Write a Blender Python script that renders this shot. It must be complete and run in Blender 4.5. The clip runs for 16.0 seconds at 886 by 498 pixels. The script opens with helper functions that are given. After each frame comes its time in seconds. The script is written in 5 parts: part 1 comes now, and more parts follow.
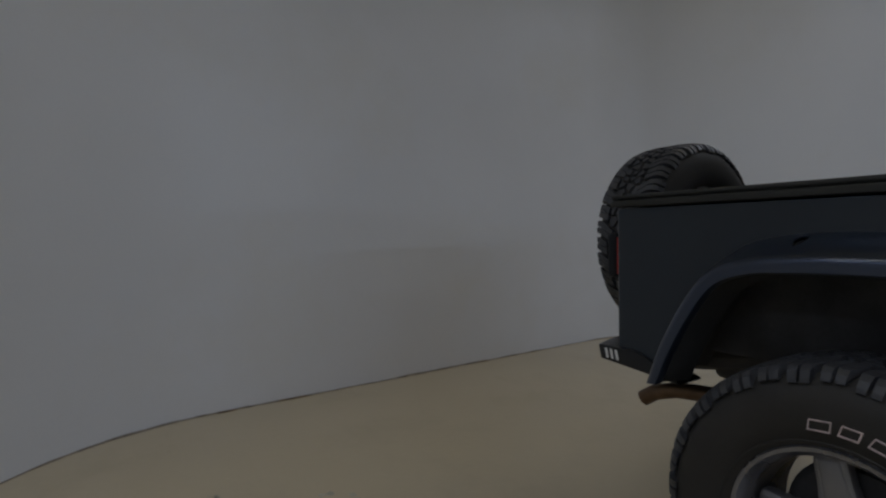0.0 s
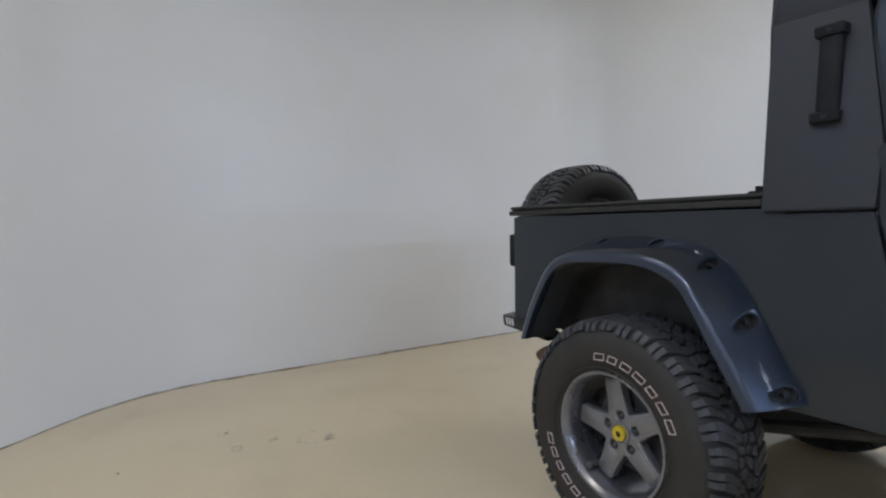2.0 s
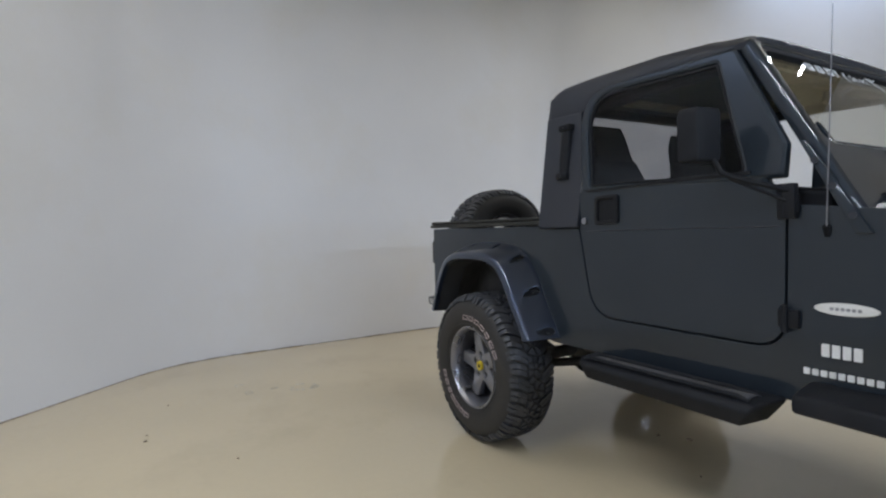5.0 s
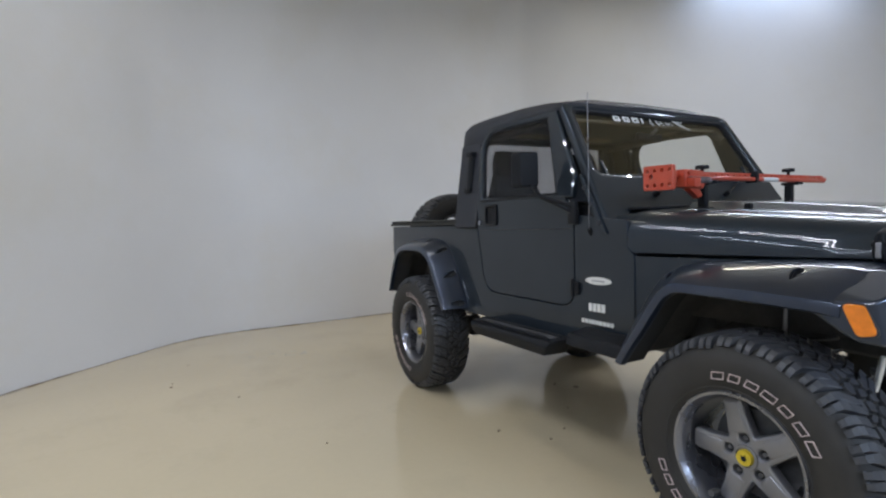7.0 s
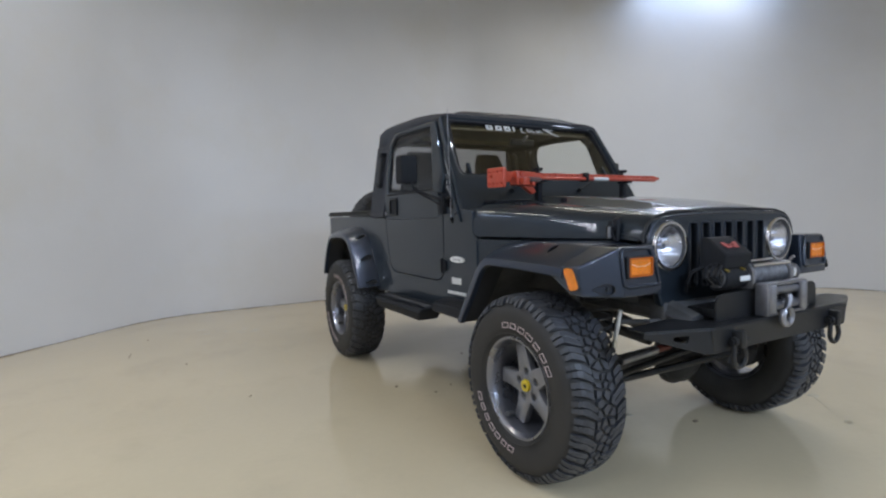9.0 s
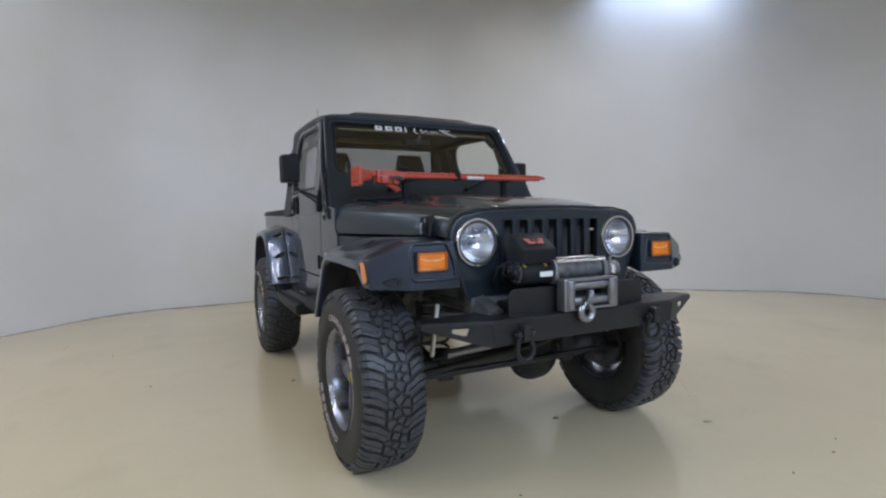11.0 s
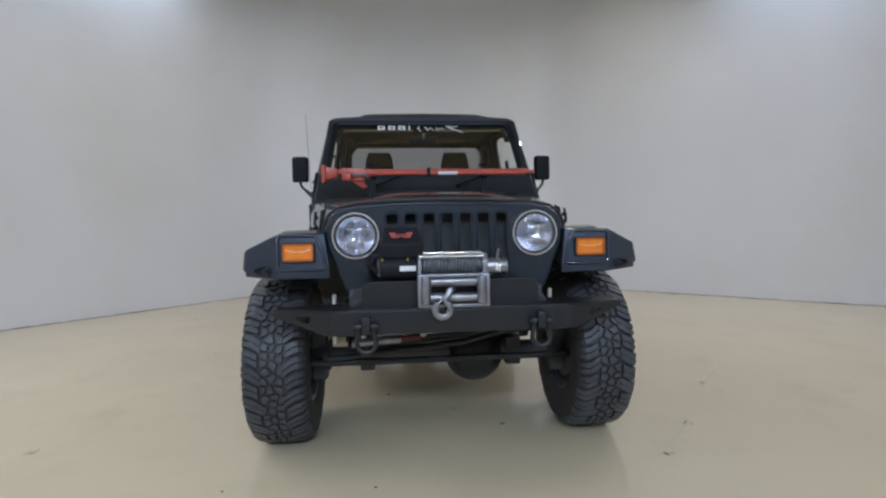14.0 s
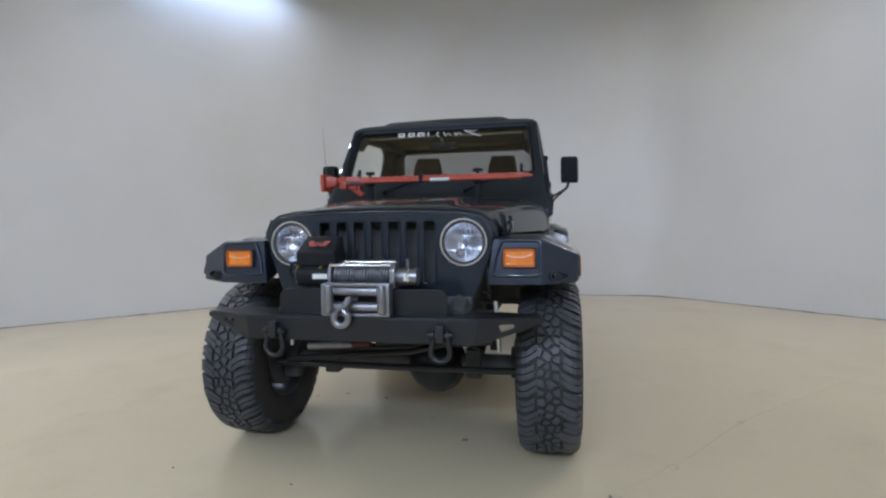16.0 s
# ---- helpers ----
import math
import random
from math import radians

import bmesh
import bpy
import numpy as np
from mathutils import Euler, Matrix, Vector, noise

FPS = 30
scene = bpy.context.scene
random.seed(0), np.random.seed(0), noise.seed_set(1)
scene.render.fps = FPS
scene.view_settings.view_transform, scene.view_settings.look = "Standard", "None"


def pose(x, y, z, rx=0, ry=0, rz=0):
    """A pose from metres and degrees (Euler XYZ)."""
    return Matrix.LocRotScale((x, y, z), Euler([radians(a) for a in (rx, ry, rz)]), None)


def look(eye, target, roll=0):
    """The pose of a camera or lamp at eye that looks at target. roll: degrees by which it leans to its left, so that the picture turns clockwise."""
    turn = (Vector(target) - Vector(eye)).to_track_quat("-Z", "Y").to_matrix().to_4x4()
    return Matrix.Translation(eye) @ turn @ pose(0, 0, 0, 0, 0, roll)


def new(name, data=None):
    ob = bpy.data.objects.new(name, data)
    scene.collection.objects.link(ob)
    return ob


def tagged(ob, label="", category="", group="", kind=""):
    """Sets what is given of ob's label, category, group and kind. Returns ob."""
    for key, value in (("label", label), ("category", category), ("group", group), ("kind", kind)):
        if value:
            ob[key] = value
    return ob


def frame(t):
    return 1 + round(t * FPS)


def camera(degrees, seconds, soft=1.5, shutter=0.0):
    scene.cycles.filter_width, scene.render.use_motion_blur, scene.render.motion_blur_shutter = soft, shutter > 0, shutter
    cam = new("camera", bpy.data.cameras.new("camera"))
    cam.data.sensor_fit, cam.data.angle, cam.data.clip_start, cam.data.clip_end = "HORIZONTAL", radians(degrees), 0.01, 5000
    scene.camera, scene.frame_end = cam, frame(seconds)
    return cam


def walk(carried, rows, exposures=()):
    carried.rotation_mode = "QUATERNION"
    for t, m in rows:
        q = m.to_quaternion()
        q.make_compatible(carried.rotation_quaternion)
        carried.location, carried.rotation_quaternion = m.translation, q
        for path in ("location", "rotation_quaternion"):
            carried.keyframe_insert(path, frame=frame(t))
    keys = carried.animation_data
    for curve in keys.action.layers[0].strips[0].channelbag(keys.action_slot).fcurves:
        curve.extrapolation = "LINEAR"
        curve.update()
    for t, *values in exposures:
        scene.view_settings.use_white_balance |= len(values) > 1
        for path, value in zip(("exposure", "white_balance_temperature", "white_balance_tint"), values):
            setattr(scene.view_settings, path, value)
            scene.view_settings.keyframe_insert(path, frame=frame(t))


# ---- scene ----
cam = camera(80.4, 16.0, soft=2.25)
# seconds, eye, a point two metres ahead (metres), roll (degrees)
PATH = [
    (0, (-0.806, -2.33, 1.19), (-2.488, -1.25, 1.124), -1.0),
    (0.5, (-0.629, -2.339, 1.192), (-2.309, -1.257, 1.12), -1.0),
    (1, (-0.429, -2.392, 1.196), (-2.119, -1.325, 1.119), -1.0),
    (1.5, (-0.232, -2.439, 1.209), (-1.924, -1.375, 1.126), -0.9),
    (2, (-0.021, -2.46, 1.219), (-1.719, -1.406, 1.133), -0.9),
    (2.5, (0.185, -2.501, 1.221), (-1.521, -1.461, 1.136), -0.9),
    (3, (0.397, -2.548, 1.232), (-1.318, -1.522, 1.146), -0.9),
    (3.5, (0.615, -2.548, 1.239), (-1.106, -1.533, 1.154), -1.0),
    (4, (0.846, -2.568, 1.238), (-0.88, -1.56, 1.154), -1.1),
    (4.2, (0.935, -2.575, 1.233), (-0.794, -1.573, 1.16), -1.2),
    (6.3, (1.991, -2.663, 1.288), (0.239, -1.704, 1.192), -1.7),
    (6.5, (2.129, -2.644, 1.281), (0.368, -1.7, 1.183), -1.7),
    (7, (2.411, -2.641, 1.286), (0.646, -1.705, 1.186), -1.7),
    (7.5, (2.655, -2.656, 1.297), (0.891, -1.72, 1.192), -1.6),
    (8, (2.877, -2.62, 1.291), (1.117, -1.677, 1.177), -1.5),
    (8.5, (3.111, -2.538, 1.289), (1.357, -1.585, 1.178), -1.5),
    (9, (3.263, -2.404, 1.248), (1.517, -1.437, 1.122), -1.4),
    (9.5, (3.372, -2.201, 1.221), (1.635, -1.219, 1.098), -1.3),
    (10, (3.503, -2.021, 1.213), (1.774, -1.023, 1.094), -1.2),
    (10.2, (3.558, -1.934, 1.217), (1.824, -0.945, 1.096), -1.1),
    (12.3, (4.014, -1.07, 1.156), (2.13, -0.405, 1.055), -1.3),
    (12.5, (4.036, -0.961, 1.156), (2.139, -0.334, 1.05), -1.2),
    (13, (4.113, -0.711, 1.153), (2.19, -0.169, 1.054), -1.2),
    (13.5, (4.205, -0.479, 1.167), (2.245, -0.092, 1.068), -1.1),
    (14, (4.187, -0.257, 1.152), (2.2, -0.063, 1.045), -1.0),
    (14.5, (4.18, -0.006, 1.163), (2.183, 0.024, 1.065), -1.0),
    (15, (4.206, 0.29, 1.179), (2.214, 0.138, 1.083), -1.0),
    (15.5, (4.138, 0.538, 1.157), (2.163, 0.237, 1.057), -0.9),
    (16, (4.078, 0.832, 1.169), (2.125, 0.41, 1.077), -0.9),
]
EXPOSURES = [(0.0, -1.5), (0.1, -1.35), (0.2, -0.95), (0.3, -0.55), (0.4, -0.23), (0.5, -0.04), (10.0, -0.04), (13.0, -0.05), (16.0, -0.07)]
walk(cam, [(t, look(eye, target, roll)) for t, eye, target, roll in PATH], EXPOSURES)

# ---- world and lamps ----
world = bpy.data.worlds.new("world")
scene.world = world
world.use_nodes = True
world.node_tree.nodes["Background"].inputs[0].default_value = (0.5, 0.5, 0.5, 1)
world.node_tree.nodes["Background"].inputs[1].default_value = 0.05

CEILING = 5.2
def tube_lamp(x, y, z, yaw, length, width, watts, colour, spread=180, tilt=0, lean=0):
    data = bpy.data.lights.new("fluorescent_or_fill_lamp", "AREA")
    data.shape, data.size, data.size_y, data.energy, data.color = "RECTANGLE", length, width, watts, colour
    data.spread = radians(spread)
    ob = new("fluorescent_or_fill_lamp", data)
    ob.matrix_world = pose(x, y, z, tilt, lean, yaw)
    return ob

WARM, COOL, ICE, BLUE, TAN = (0.816, 0.860, 0.965), (0.68, 0.800, 0.99), (0.57, 0.73, 1.0), (0.52, 0.68, 1.0), (0.94, 0.90, 0.77)
# lamps by the slanting walls
tube_lamp(-1.82, 5.09, CEILING - 0.40, 48.5, 2.0, 0.07, 15.5, BLUE)
tube_lamp(-2.65, -3.75, CEILING - 0.40, -46, 2.0, 0.07, 18, BLUE)
# over the back, in rows along the sides, at the front corners and across the front, tilted inwards
for y, watts in ((-2.3, 19), (2.3, 17)):
    tube_lamp(-2.0, y, CEILING - 0.12, 0, 2.0, 0.05, watts, TAN, 150)
for x in (-0.45, 1.15):
    for off in (-0.32, 0.32):
        tube_lamp(x, -4.7 + off, CEILING - 0.16, 0, 1.4, 0.04, 15, WARM, 130, 24)
for off in (-0.85, 0.0, 0.85):
    tube_lamp(-0.9, 4.6 + off, CEILING - 0.16, 0, 2.3, 0.04, 20, WARM, 130, -24)
    for y, lean in ((-4.6, -24), (4.6, 24)):
        tube_lamp(4.6 + off, y, CEILING - 0.16, 90, 2.3, 0.04, 14, COOL, 130, 0, lean)
for y, watts in ((-2.5, 29), (0.0, 39), (2.5, 27)):
    tube_lamp(7.1, y, CEILING - 0.16, 0, 2.2, 0.07, watts, COOL, 144, 0, 16)
# fill lamps added on the unseen walls facing the truck's front and right side
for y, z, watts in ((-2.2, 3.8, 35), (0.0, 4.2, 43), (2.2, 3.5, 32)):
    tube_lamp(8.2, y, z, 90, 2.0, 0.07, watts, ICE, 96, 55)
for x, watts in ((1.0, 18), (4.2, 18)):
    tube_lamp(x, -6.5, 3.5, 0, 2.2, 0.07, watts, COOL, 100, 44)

# ---- materials ----
def mat(name, base, rough=0.5, metal=0.0, coat=0.0, var=0.12, scale=6.0, bump=0.0, bump_scale=80.0, stain=None, spec=0.5, rough_var=0.06, coat_rough=0.06):
    """A surface with two scales of colour variation, uneven roughness and fine relief."""
    m = bpy.data.materials.new(name)
    m.use_nodes = True
    t, nodes = m.node_tree, m.node_tree.nodes
    bsdf = nodes["Principled BSDF"]
    co = nodes.new("ShaderNodeTexCoord")
    big, fine = nodes.new("ShaderNodeTexNoise"), nodes.new("ShaderNodeTexNoise")
    big.inputs["Scale"].default_value, big.inputs["Detail"].default_value = scale, 4
    fine.inputs["Scale"].default_value, fine.inputs["Detail"].default_value = bump_scale, 3
    for n in (big, fine):
        t.links.new(co.outputs["Object"], n.inputs["Vector"])
    ramp = nodes.new("ShaderNodeMapRange")
    ramp.inputs["From Min"].default_value, ramp.inputs["From Max"].default_value = 0.3, 0.7
    ramp.inputs["To Min"].default_value, ramp.inputs["To Max"].default_value = 1 - var, 1 + var
    t.links.new(big.outputs["Fac"], ramp.inputs["Value"])
    grain = nodes.new("ShaderNodeMapRange")
    grain.inputs["To Min"].default_value, grain.inputs["To Max"].default_value = 1 - var * 0.6, 1 + var * 0.6
    t.links.new(fine.outputs["Fac"], grain.inputs["Value"])
    mul = nodes.new("ShaderNodeMath")
    mul.operation = "MULTIPLY"
    t.links.new(ramp.outputs[0], mul.inputs[0])
    t.links.new(grain.outputs[0], mul.inputs[1])
    tint = nodes.new("ShaderNodeVectorMath")
    tint.operation = "SCALE"
    tint.inputs[0].default_value = base
    t.links.new(mul.outputs[0], tint.inputs["Scale"])
    last = tint.outputs[0]
    if stain:
        colour, amount, size = stain
        spot = nodes.new("ShaderNodeTexNoise")
        spot.inputs["Scale"].default_value, spot.inputs["Detail"].default_value, spot.inputs["Roughness"].default_value = size, 8, 0.65
        t.links.new(co.outputs["Object"], spot.inputs["Vector"])
        cut = nodes.new("ShaderNodeMapRange")
        cut.inputs["From Min"].default_value, cut.inputs["From Max"].default_value = 0.52, 0.78
        cut.inputs["To Max"].default_value = amount
        t.links.new(spot.outputs["Fac"], cut.inputs["Value"])
        mix = nodes.new("ShaderNodeMix")
        mix.data_type = "RGBA"
        t.links.new(cut.outputs[0], mix.inputs[0])
        t.links.new(last, mix.inputs[6])
        mix.inputs[7].default_value = (*colour, 1)
        last = mix.outputs[2]
    t.links.new(last, bsdf.inputs["Base Color"])
    rr = nodes.new("ShaderNodeMapRange")
    rr.inputs["To Min"].default_value, rr.inputs["To Max"].default_value = max(0.02, rough - rough_var), min(1, rough + rough_var)
    t.links.new(big.outputs["Fac"], rr.inputs["Value"])
    t.links.new(rr.outputs[0], bsdf.inputs["Roughness"])
    bsdf.inputs["Metallic"].default_value = metal
    bsdf.inputs["Coat Weight"].default_value = coat
    bsdf.inputs["Coat Roughness"].default_value = coat_rough
    bsdf.inputs["Specular IOR Level"].default_value = spec
    if bump:
        b = nodes.new("ShaderNodeBump")
        b.inputs["Strength"].default_value, b.inputs["Distance"].default_value = bump, 0.004
        t.links.new(fine.outputs["Fac"], b.inputs["Height"])
        t.links.new(b.outputs[0], bsdf.inputs["Normal"])
    return m

def glass(name, colour, rough=0.02, ior=1.45, bump=0.0):
    m = bpy.data.materials.new(name)
    m.use_nodes = True
    b = m.node_tree.nodes["Principled BSDF"]
    b.inputs["Base Color"].default_value = (*colour, 1)
    b.inputs["Transmission Weight"].default_value = 1
    b.inputs["Roughness"].default_value = rough
    b.inputs["IOR"].default_value = ior
    if bump:
        t = m.node_tree
        n, r, c = t.nodes.new("ShaderNodeTexNoise"), t.nodes.new("ShaderNodeBump"), t.nodes.new("ShaderNodeTexCoord")
        n.inputs["Scale"].default_value = 55
        r.inputs["Strength"].default_value, r.inputs["Distance"].default_value = bump, 0.004
        t.links.new(c.outputs["Object"], n.inputs["Vector"])
        t.links.new(n.outputs["Fac"], r.inputs["Height"])
        t.links.new(r.outputs[0], b.inputs["Normal"])
    return m

def pane_glass(name, colour, shine=0.02, glance=0.85):
    """A thin pane: tinted see-through with a mirror that grows at glancing angles."""
    m = bpy.data.materials.new(name)
    m.use_nodes = True
    t = m.node_tree
    t.nodes.remove(t.nodes["Principled BSDF"])
    clear, gloss, mix, fres = (t.nodes.new("ShaderNode" + n) for n in ("BsdfTransparent", "BsdfGlossy", "MixShader", "LayerWeight"))
    power, scale = t.nodes.new("ShaderNodeMath"), t.nodes.new("ShaderNodeMapRange")
    clear.inputs["Color"].default_value = (*colour, 1)
    gloss.inputs["Color"].default_value = (1, 1, 1, 1)
    gloss.inputs["Roughness"].default_value = 0.01
    power.operation, power.inputs[1].default_value = "POWER", 4
    scale.inputs["To Min"].default_value, scale.inputs["To Max"].default_value = shine, glance
    t.links.new(fres.outputs["Facing"], power.inputs[0])
    t.links.new(power.outputs[0], scale.inputs["Value"])
    t.links.new(scale.outputs[0], mix.inputs[0])
    t.links.new(clear.outputs[0], mix.inputs[1])
    t.links.new(gloss.outputs[0], mix.inputs[2])
    t.links.new(mix.outputs[0], t.nodes["Material Output"].inputs["Surface"])
    return m

# beige patches put the warm tint of bounced light into the wall paint
M_WALL = mat("wall_paint", (0.79, 0.790, 0.808), 0.40, var=0.03, scale=0.7, bump=0.05, bump_scale=60, stain=((0.735, 0.70, 0.63), 0.55, 0.45))
M_CEIL = mat("ceiling_paint", (0.47, 0.42, 0.31), 0.7, var=0.05, scale=0.8)
M_FLOOR = mat("floor_epoxy", (0.605, 0.505, 0.340), 0.12, spec=0.46, var=0.04, scale=0.6, bump=0.02, bump_scale=25, stain=((0.42, 0.35, 0.24), 0.35, 1.3), rough_var=0.05)

# ---- structure ----
def mesh_object(name, bm, material, parent=None, label="", smooth=False, angle=40):
    bm.normal_update()
    if smooth:
        for f in bm.faces:
            f.smooth = True
        for e in bm.edges:
            if len(e.link_faces) == 2:
                turn = e.calc_face_angle(0)
                if turn > radians(angle):
                    e.smooth = False
                elif turn < radians(0.3):
                    for f in e.link_faces:
                        if len(f.verts) == 3:
                            f.smooth = False
    me = bpy.data.meshes.new(name)
    bm.to_mesh(me)
    bm.free()
    me.materials.append(material)
    ob = new(name, me)
    if parent:
        ob.parent = parent
    if label:
        ob["label"] = label
    return ob

def rounded_path(corners, radius, steps=10):
    """A closed plan line through corners, each rounded by its radius."""
    out = []
    n = len(corners)
    for i in range(n):
        p, a, b = Vector(corners[i]), Vector(corners[i - 1]), Vector(corners[(i + 1) % n])
        u, v = (a - p).normalized(), (b - p).normalized()
        half = u.angle(v) / 2
        r = radius[i] if isinstance(radius, (list, tuple)) else radius
        cut = r / math.tan(half)
        mid = p + (u + v).normalized() * (r / math.sin(half))
        s, e = p + u * cut - mid, p + v * cut - mid
        turn = s.angle_signed(e)
        for k in range(steps + 1):
            ang = -turn * k / steps
            c, d = math.cos(ang), math.sin(ang)
            out.append((mid.x + s.x * c - s.y * d, mid.y + s.x * d + s.y * c))
    return out

ROOM = [(-4.55, -2.38), (-4.66, 2.40), (-0.7, 6.88), (5.6, 6.88), (8.4, 3.4), (8.4, -3.4), (5.6, -6.7), (0.05, -6.7)]
PLAN = rounded_path(ROOM, [1.5, 1.0, 2.0, 1.2, 1.2, 1.2, 1.2, 1.2], 14)

def ring_wall(name, plan, z0, z1, thick, material):
    bm = bmesh.new()
    n = len(plan)
    c = Vector((1.5, 0))
    outer = [Vector(p) + (Vector(p) - c).normalized() * thick for p in plan]
    rows = [[bm.verts.new((p[0], p[1], z)) for p in line] for line, z in ((plan, z0), (plan, z1), (outer, z1), (outer, z0))]
    for i in range(n):
        j = (i + 1) % n
        for k in range(4):
            bm.faces.new((rows[k][i], rows[(k + 1) % 4][i], rows[(k + 1) % 4][j], rows[k][j]))
    bmesh.ops.recalc_face_normals(bm, faces=bm.faces)
    return mesh_object(name, bm, material, smooth=True, angle=50)

wall = tagged(ring_wall("wall", PLAN, 0.0, CEILING, 0.18, M_WALL), "curved white-painted studio wall with softly rounded corners", "wall", kind="structure")

def slab(name, z0, z1, material):
    bm = bmesh.new()
    verts = [bm.verts.new((x, y, z0)) for x, y in ((-5.4, -7.4), (9.2, -7.4), (9.2, 7.4), (-5.4, 7.4))]
    f = bm.faces.new(verts)
    r = bmesh.ops.extrude_face_region(bm, geom=[f])
    for v in r["geom"]:
        if isinstance(v, bmesh.types.BMVert):
            v.co.z = z1
    bmesh.ops.recalc_face_normals(bm, faces=bm.faces)
    return mesh_object(name, bm, material)

floor = tagged(slab("floor", -0.2, 0.0, M_FLOOR), "glossy cream epoxy floor with scuffs and faint stains", "floor", kind="structure")
ceiling = tagged(slab("ceiling", CEILING, CEILING + 0.2, M_CEIL), "plain beige painted studio ceiling", "ceiling", kind="structure")

# ---- shape helpers ----
UNSPRUNG = ("axle", "differential", "cover_bolt", "tie_rod", "drag_link", "steering_damper", "damper_boot", "track_bar", "steering_knuckle", "control_arm")
def lift(x):
    """How far the sprung body sits up on its springs: the nose a little more than the tail."""
    return 0.006 + 0.006 * x + 0.0025 * x * x

def part(name, bm, material, parent, label="", smooth=True, angle=35, sprung=True):
    if sprung and name not in UNSPRUNG:
        for v in bm.verts:
            v.co.z += lift(v.co.x)
    return mesh_object(name, bm, material, parent, label, smooth, angle)

def soften(bm, width, segments=2, angle=30):
    bm.normal_update()
    edges = [e for e in bm.edges if len(e.link_faces) == 2 and e.calc_face_angle(0) > radians(angle)]
    bmesh.ops.bevel(bm, geom=edges, offset=width, segments=segments, profile=0.6, affect="EDGES", clamp_overlap=True)
    return bm

def block(x0, x1, y0, y1, z0, z1, bevel=0.005, segments=2, bm=None, turn=None):
    """A box between two corners, with rounded edges; turn: a matrix applied about its middle."""
    b = bmesh.new()
    mid = Matrix.Translation(((x0 + x1) / 2, (y0 + y1) / 2, (z0 + z1) / 2))
    bmesh.ops.create_cube(b, size=1, matrix=Matrix.Diagonal((abs(x1 - x0), abs(y1 - y0), abs(z1 - z0), 1)))
    if bevel:
        soften(b, bevel, segments)
    bmesh.ops.transform(b, matrix=mid @ (turn or Matrix()), verts=b.verts)
    return join(bm, b)

def join(bm, other):
    """Adds other to bm (which may be None)."""
    if bm is None:
        return other
    me = bpy.data.meshes.new("tmp")
    other.to_mesh(me)
    other.free()
    bm.from_mesh(me)
    bpy.data.meshes.remove(me)
    return bm

def hull(points, bevel=0.01, segments=2, bm=None):
    b = bmesh.new()
    for p in points:
        b.verts.new(p)
    bmesh.ops.convex_hull(b, input=b.verts)
    bmesh.ops.dissolve_limit(b, angle_limit=radians(2), verts=b.verts, edges=b.edges)
    if bevel:
        soften(b, bevel, segments, 12)
    return join(bm, b)

def rod(a, b, r, segments=16, bm=None, r2=None):
    """A capped round bar from a to b."""
    a, b = Vector(a), Vector(b)
    t = bmesh.new()
    q = (b - a).to_track_quat("Z", "Y").to_matrix().to_4x4()
    bmesh.ops.create_cone(t, cap_ends=True, segments=segments, radius1=r, radius2=r if r2 is None else r2, depth=(b - a).length,
                          matrix=Matrix.Translation((a + b) / 2) @ q)
    return join(bm, t)

def tube(points, r, sides=10, closed=False, bm=None):
    """A round bar swept along points."""
    t = bmesh.new()
    pts = [Vector(p) for p in points]
    n = len(pts)
    rings, up = [], None
    for i, p in enumerate(pts):
        if closed:
            d = pts[(i + 1) % n] - pts[i - 1]
        else:
            d = pts[min(i + 1, n - 1)] - pts[max(i - 1, 0)]
        d.normalize()
        if up is None:
            up = d.orthogonal().normalized()
        up = (up - d * up.dot(d)).normalized()
        side = d.cross(up)
        rings.append([t.verts.new(p + (up * math.cos(a) + side * math.sin(a)) * r) for a in (2 * math.pi * k / sides for k in range(sides))])
    for i in range(n if closed else n - 1):
        A, B = rings[i], rings[(i + 1) % n]
        for k in range(sides):
            t.faces.new((A[k], A[(k + 1) % sides], B[(k + 1) % sides], B[k]))
    if not closed:
        t.faces.new(rings[0][::-1])
        t.faces.new(rings[-1])
    bmesh.ops.recalc_face_normals(t, faces=t.faces)
    return join(bm, t)

def loft(sections, closed=False, caps=False, thick=0.0, bm=None):
    """A skin through rows of points; thick gives it a back."""
    t = bmesh.new()
    rows = [[t.verts.new(p) for p in s] for s in sections]
    m = len(rows[0])
    for A, B in zip(rows, rows[1:]):
        for k in range(m if closed else m - 1):
            t.faces.new((A[k], A[(k + 1) % m], B[(k + 1) % m], B[k]))
    if caps:
        t.faces.new(rows[0][::-1])
        t.faces.new(rows[-1])
    bmesh.ops.recalc_face_normals(t, faces=t.faces)
    if thick:
        bmesh.ops.solidify(t, geom=t.faces[:], thickness=thick)
        bmesh.ops.recalc_face_normals(t, faces=t.faces)
    return join(bm, t)

def glide(rows, n=4):
    """More rows between the given ones, on a smooth line through them."""
    out, last = [], len(rows) - 1
    for i in range(last):
        four = [[Vector(p) for p in rows[max(0, min(last, i + k))]] for k in (-1, 0, 1, 2)]
        for s in range(n):
            t = s / n
            w = (-0.5 * t + t * t - 0.5 * t ** 3, 1 - 2.5 * t * t + 1.5 * t ** 3, 0.5 * t + 2 * t * t - 1.5 * t ** 3, -0.5 * t * t + 0.5 * t ** 3)
            out.append([tuple(sum((p * k for p, k in zip(col, w)), Vector((0, 0, 0)))) for col in zip(*four)])
    return out + [[tuple(p) for p in rows[-1]]]

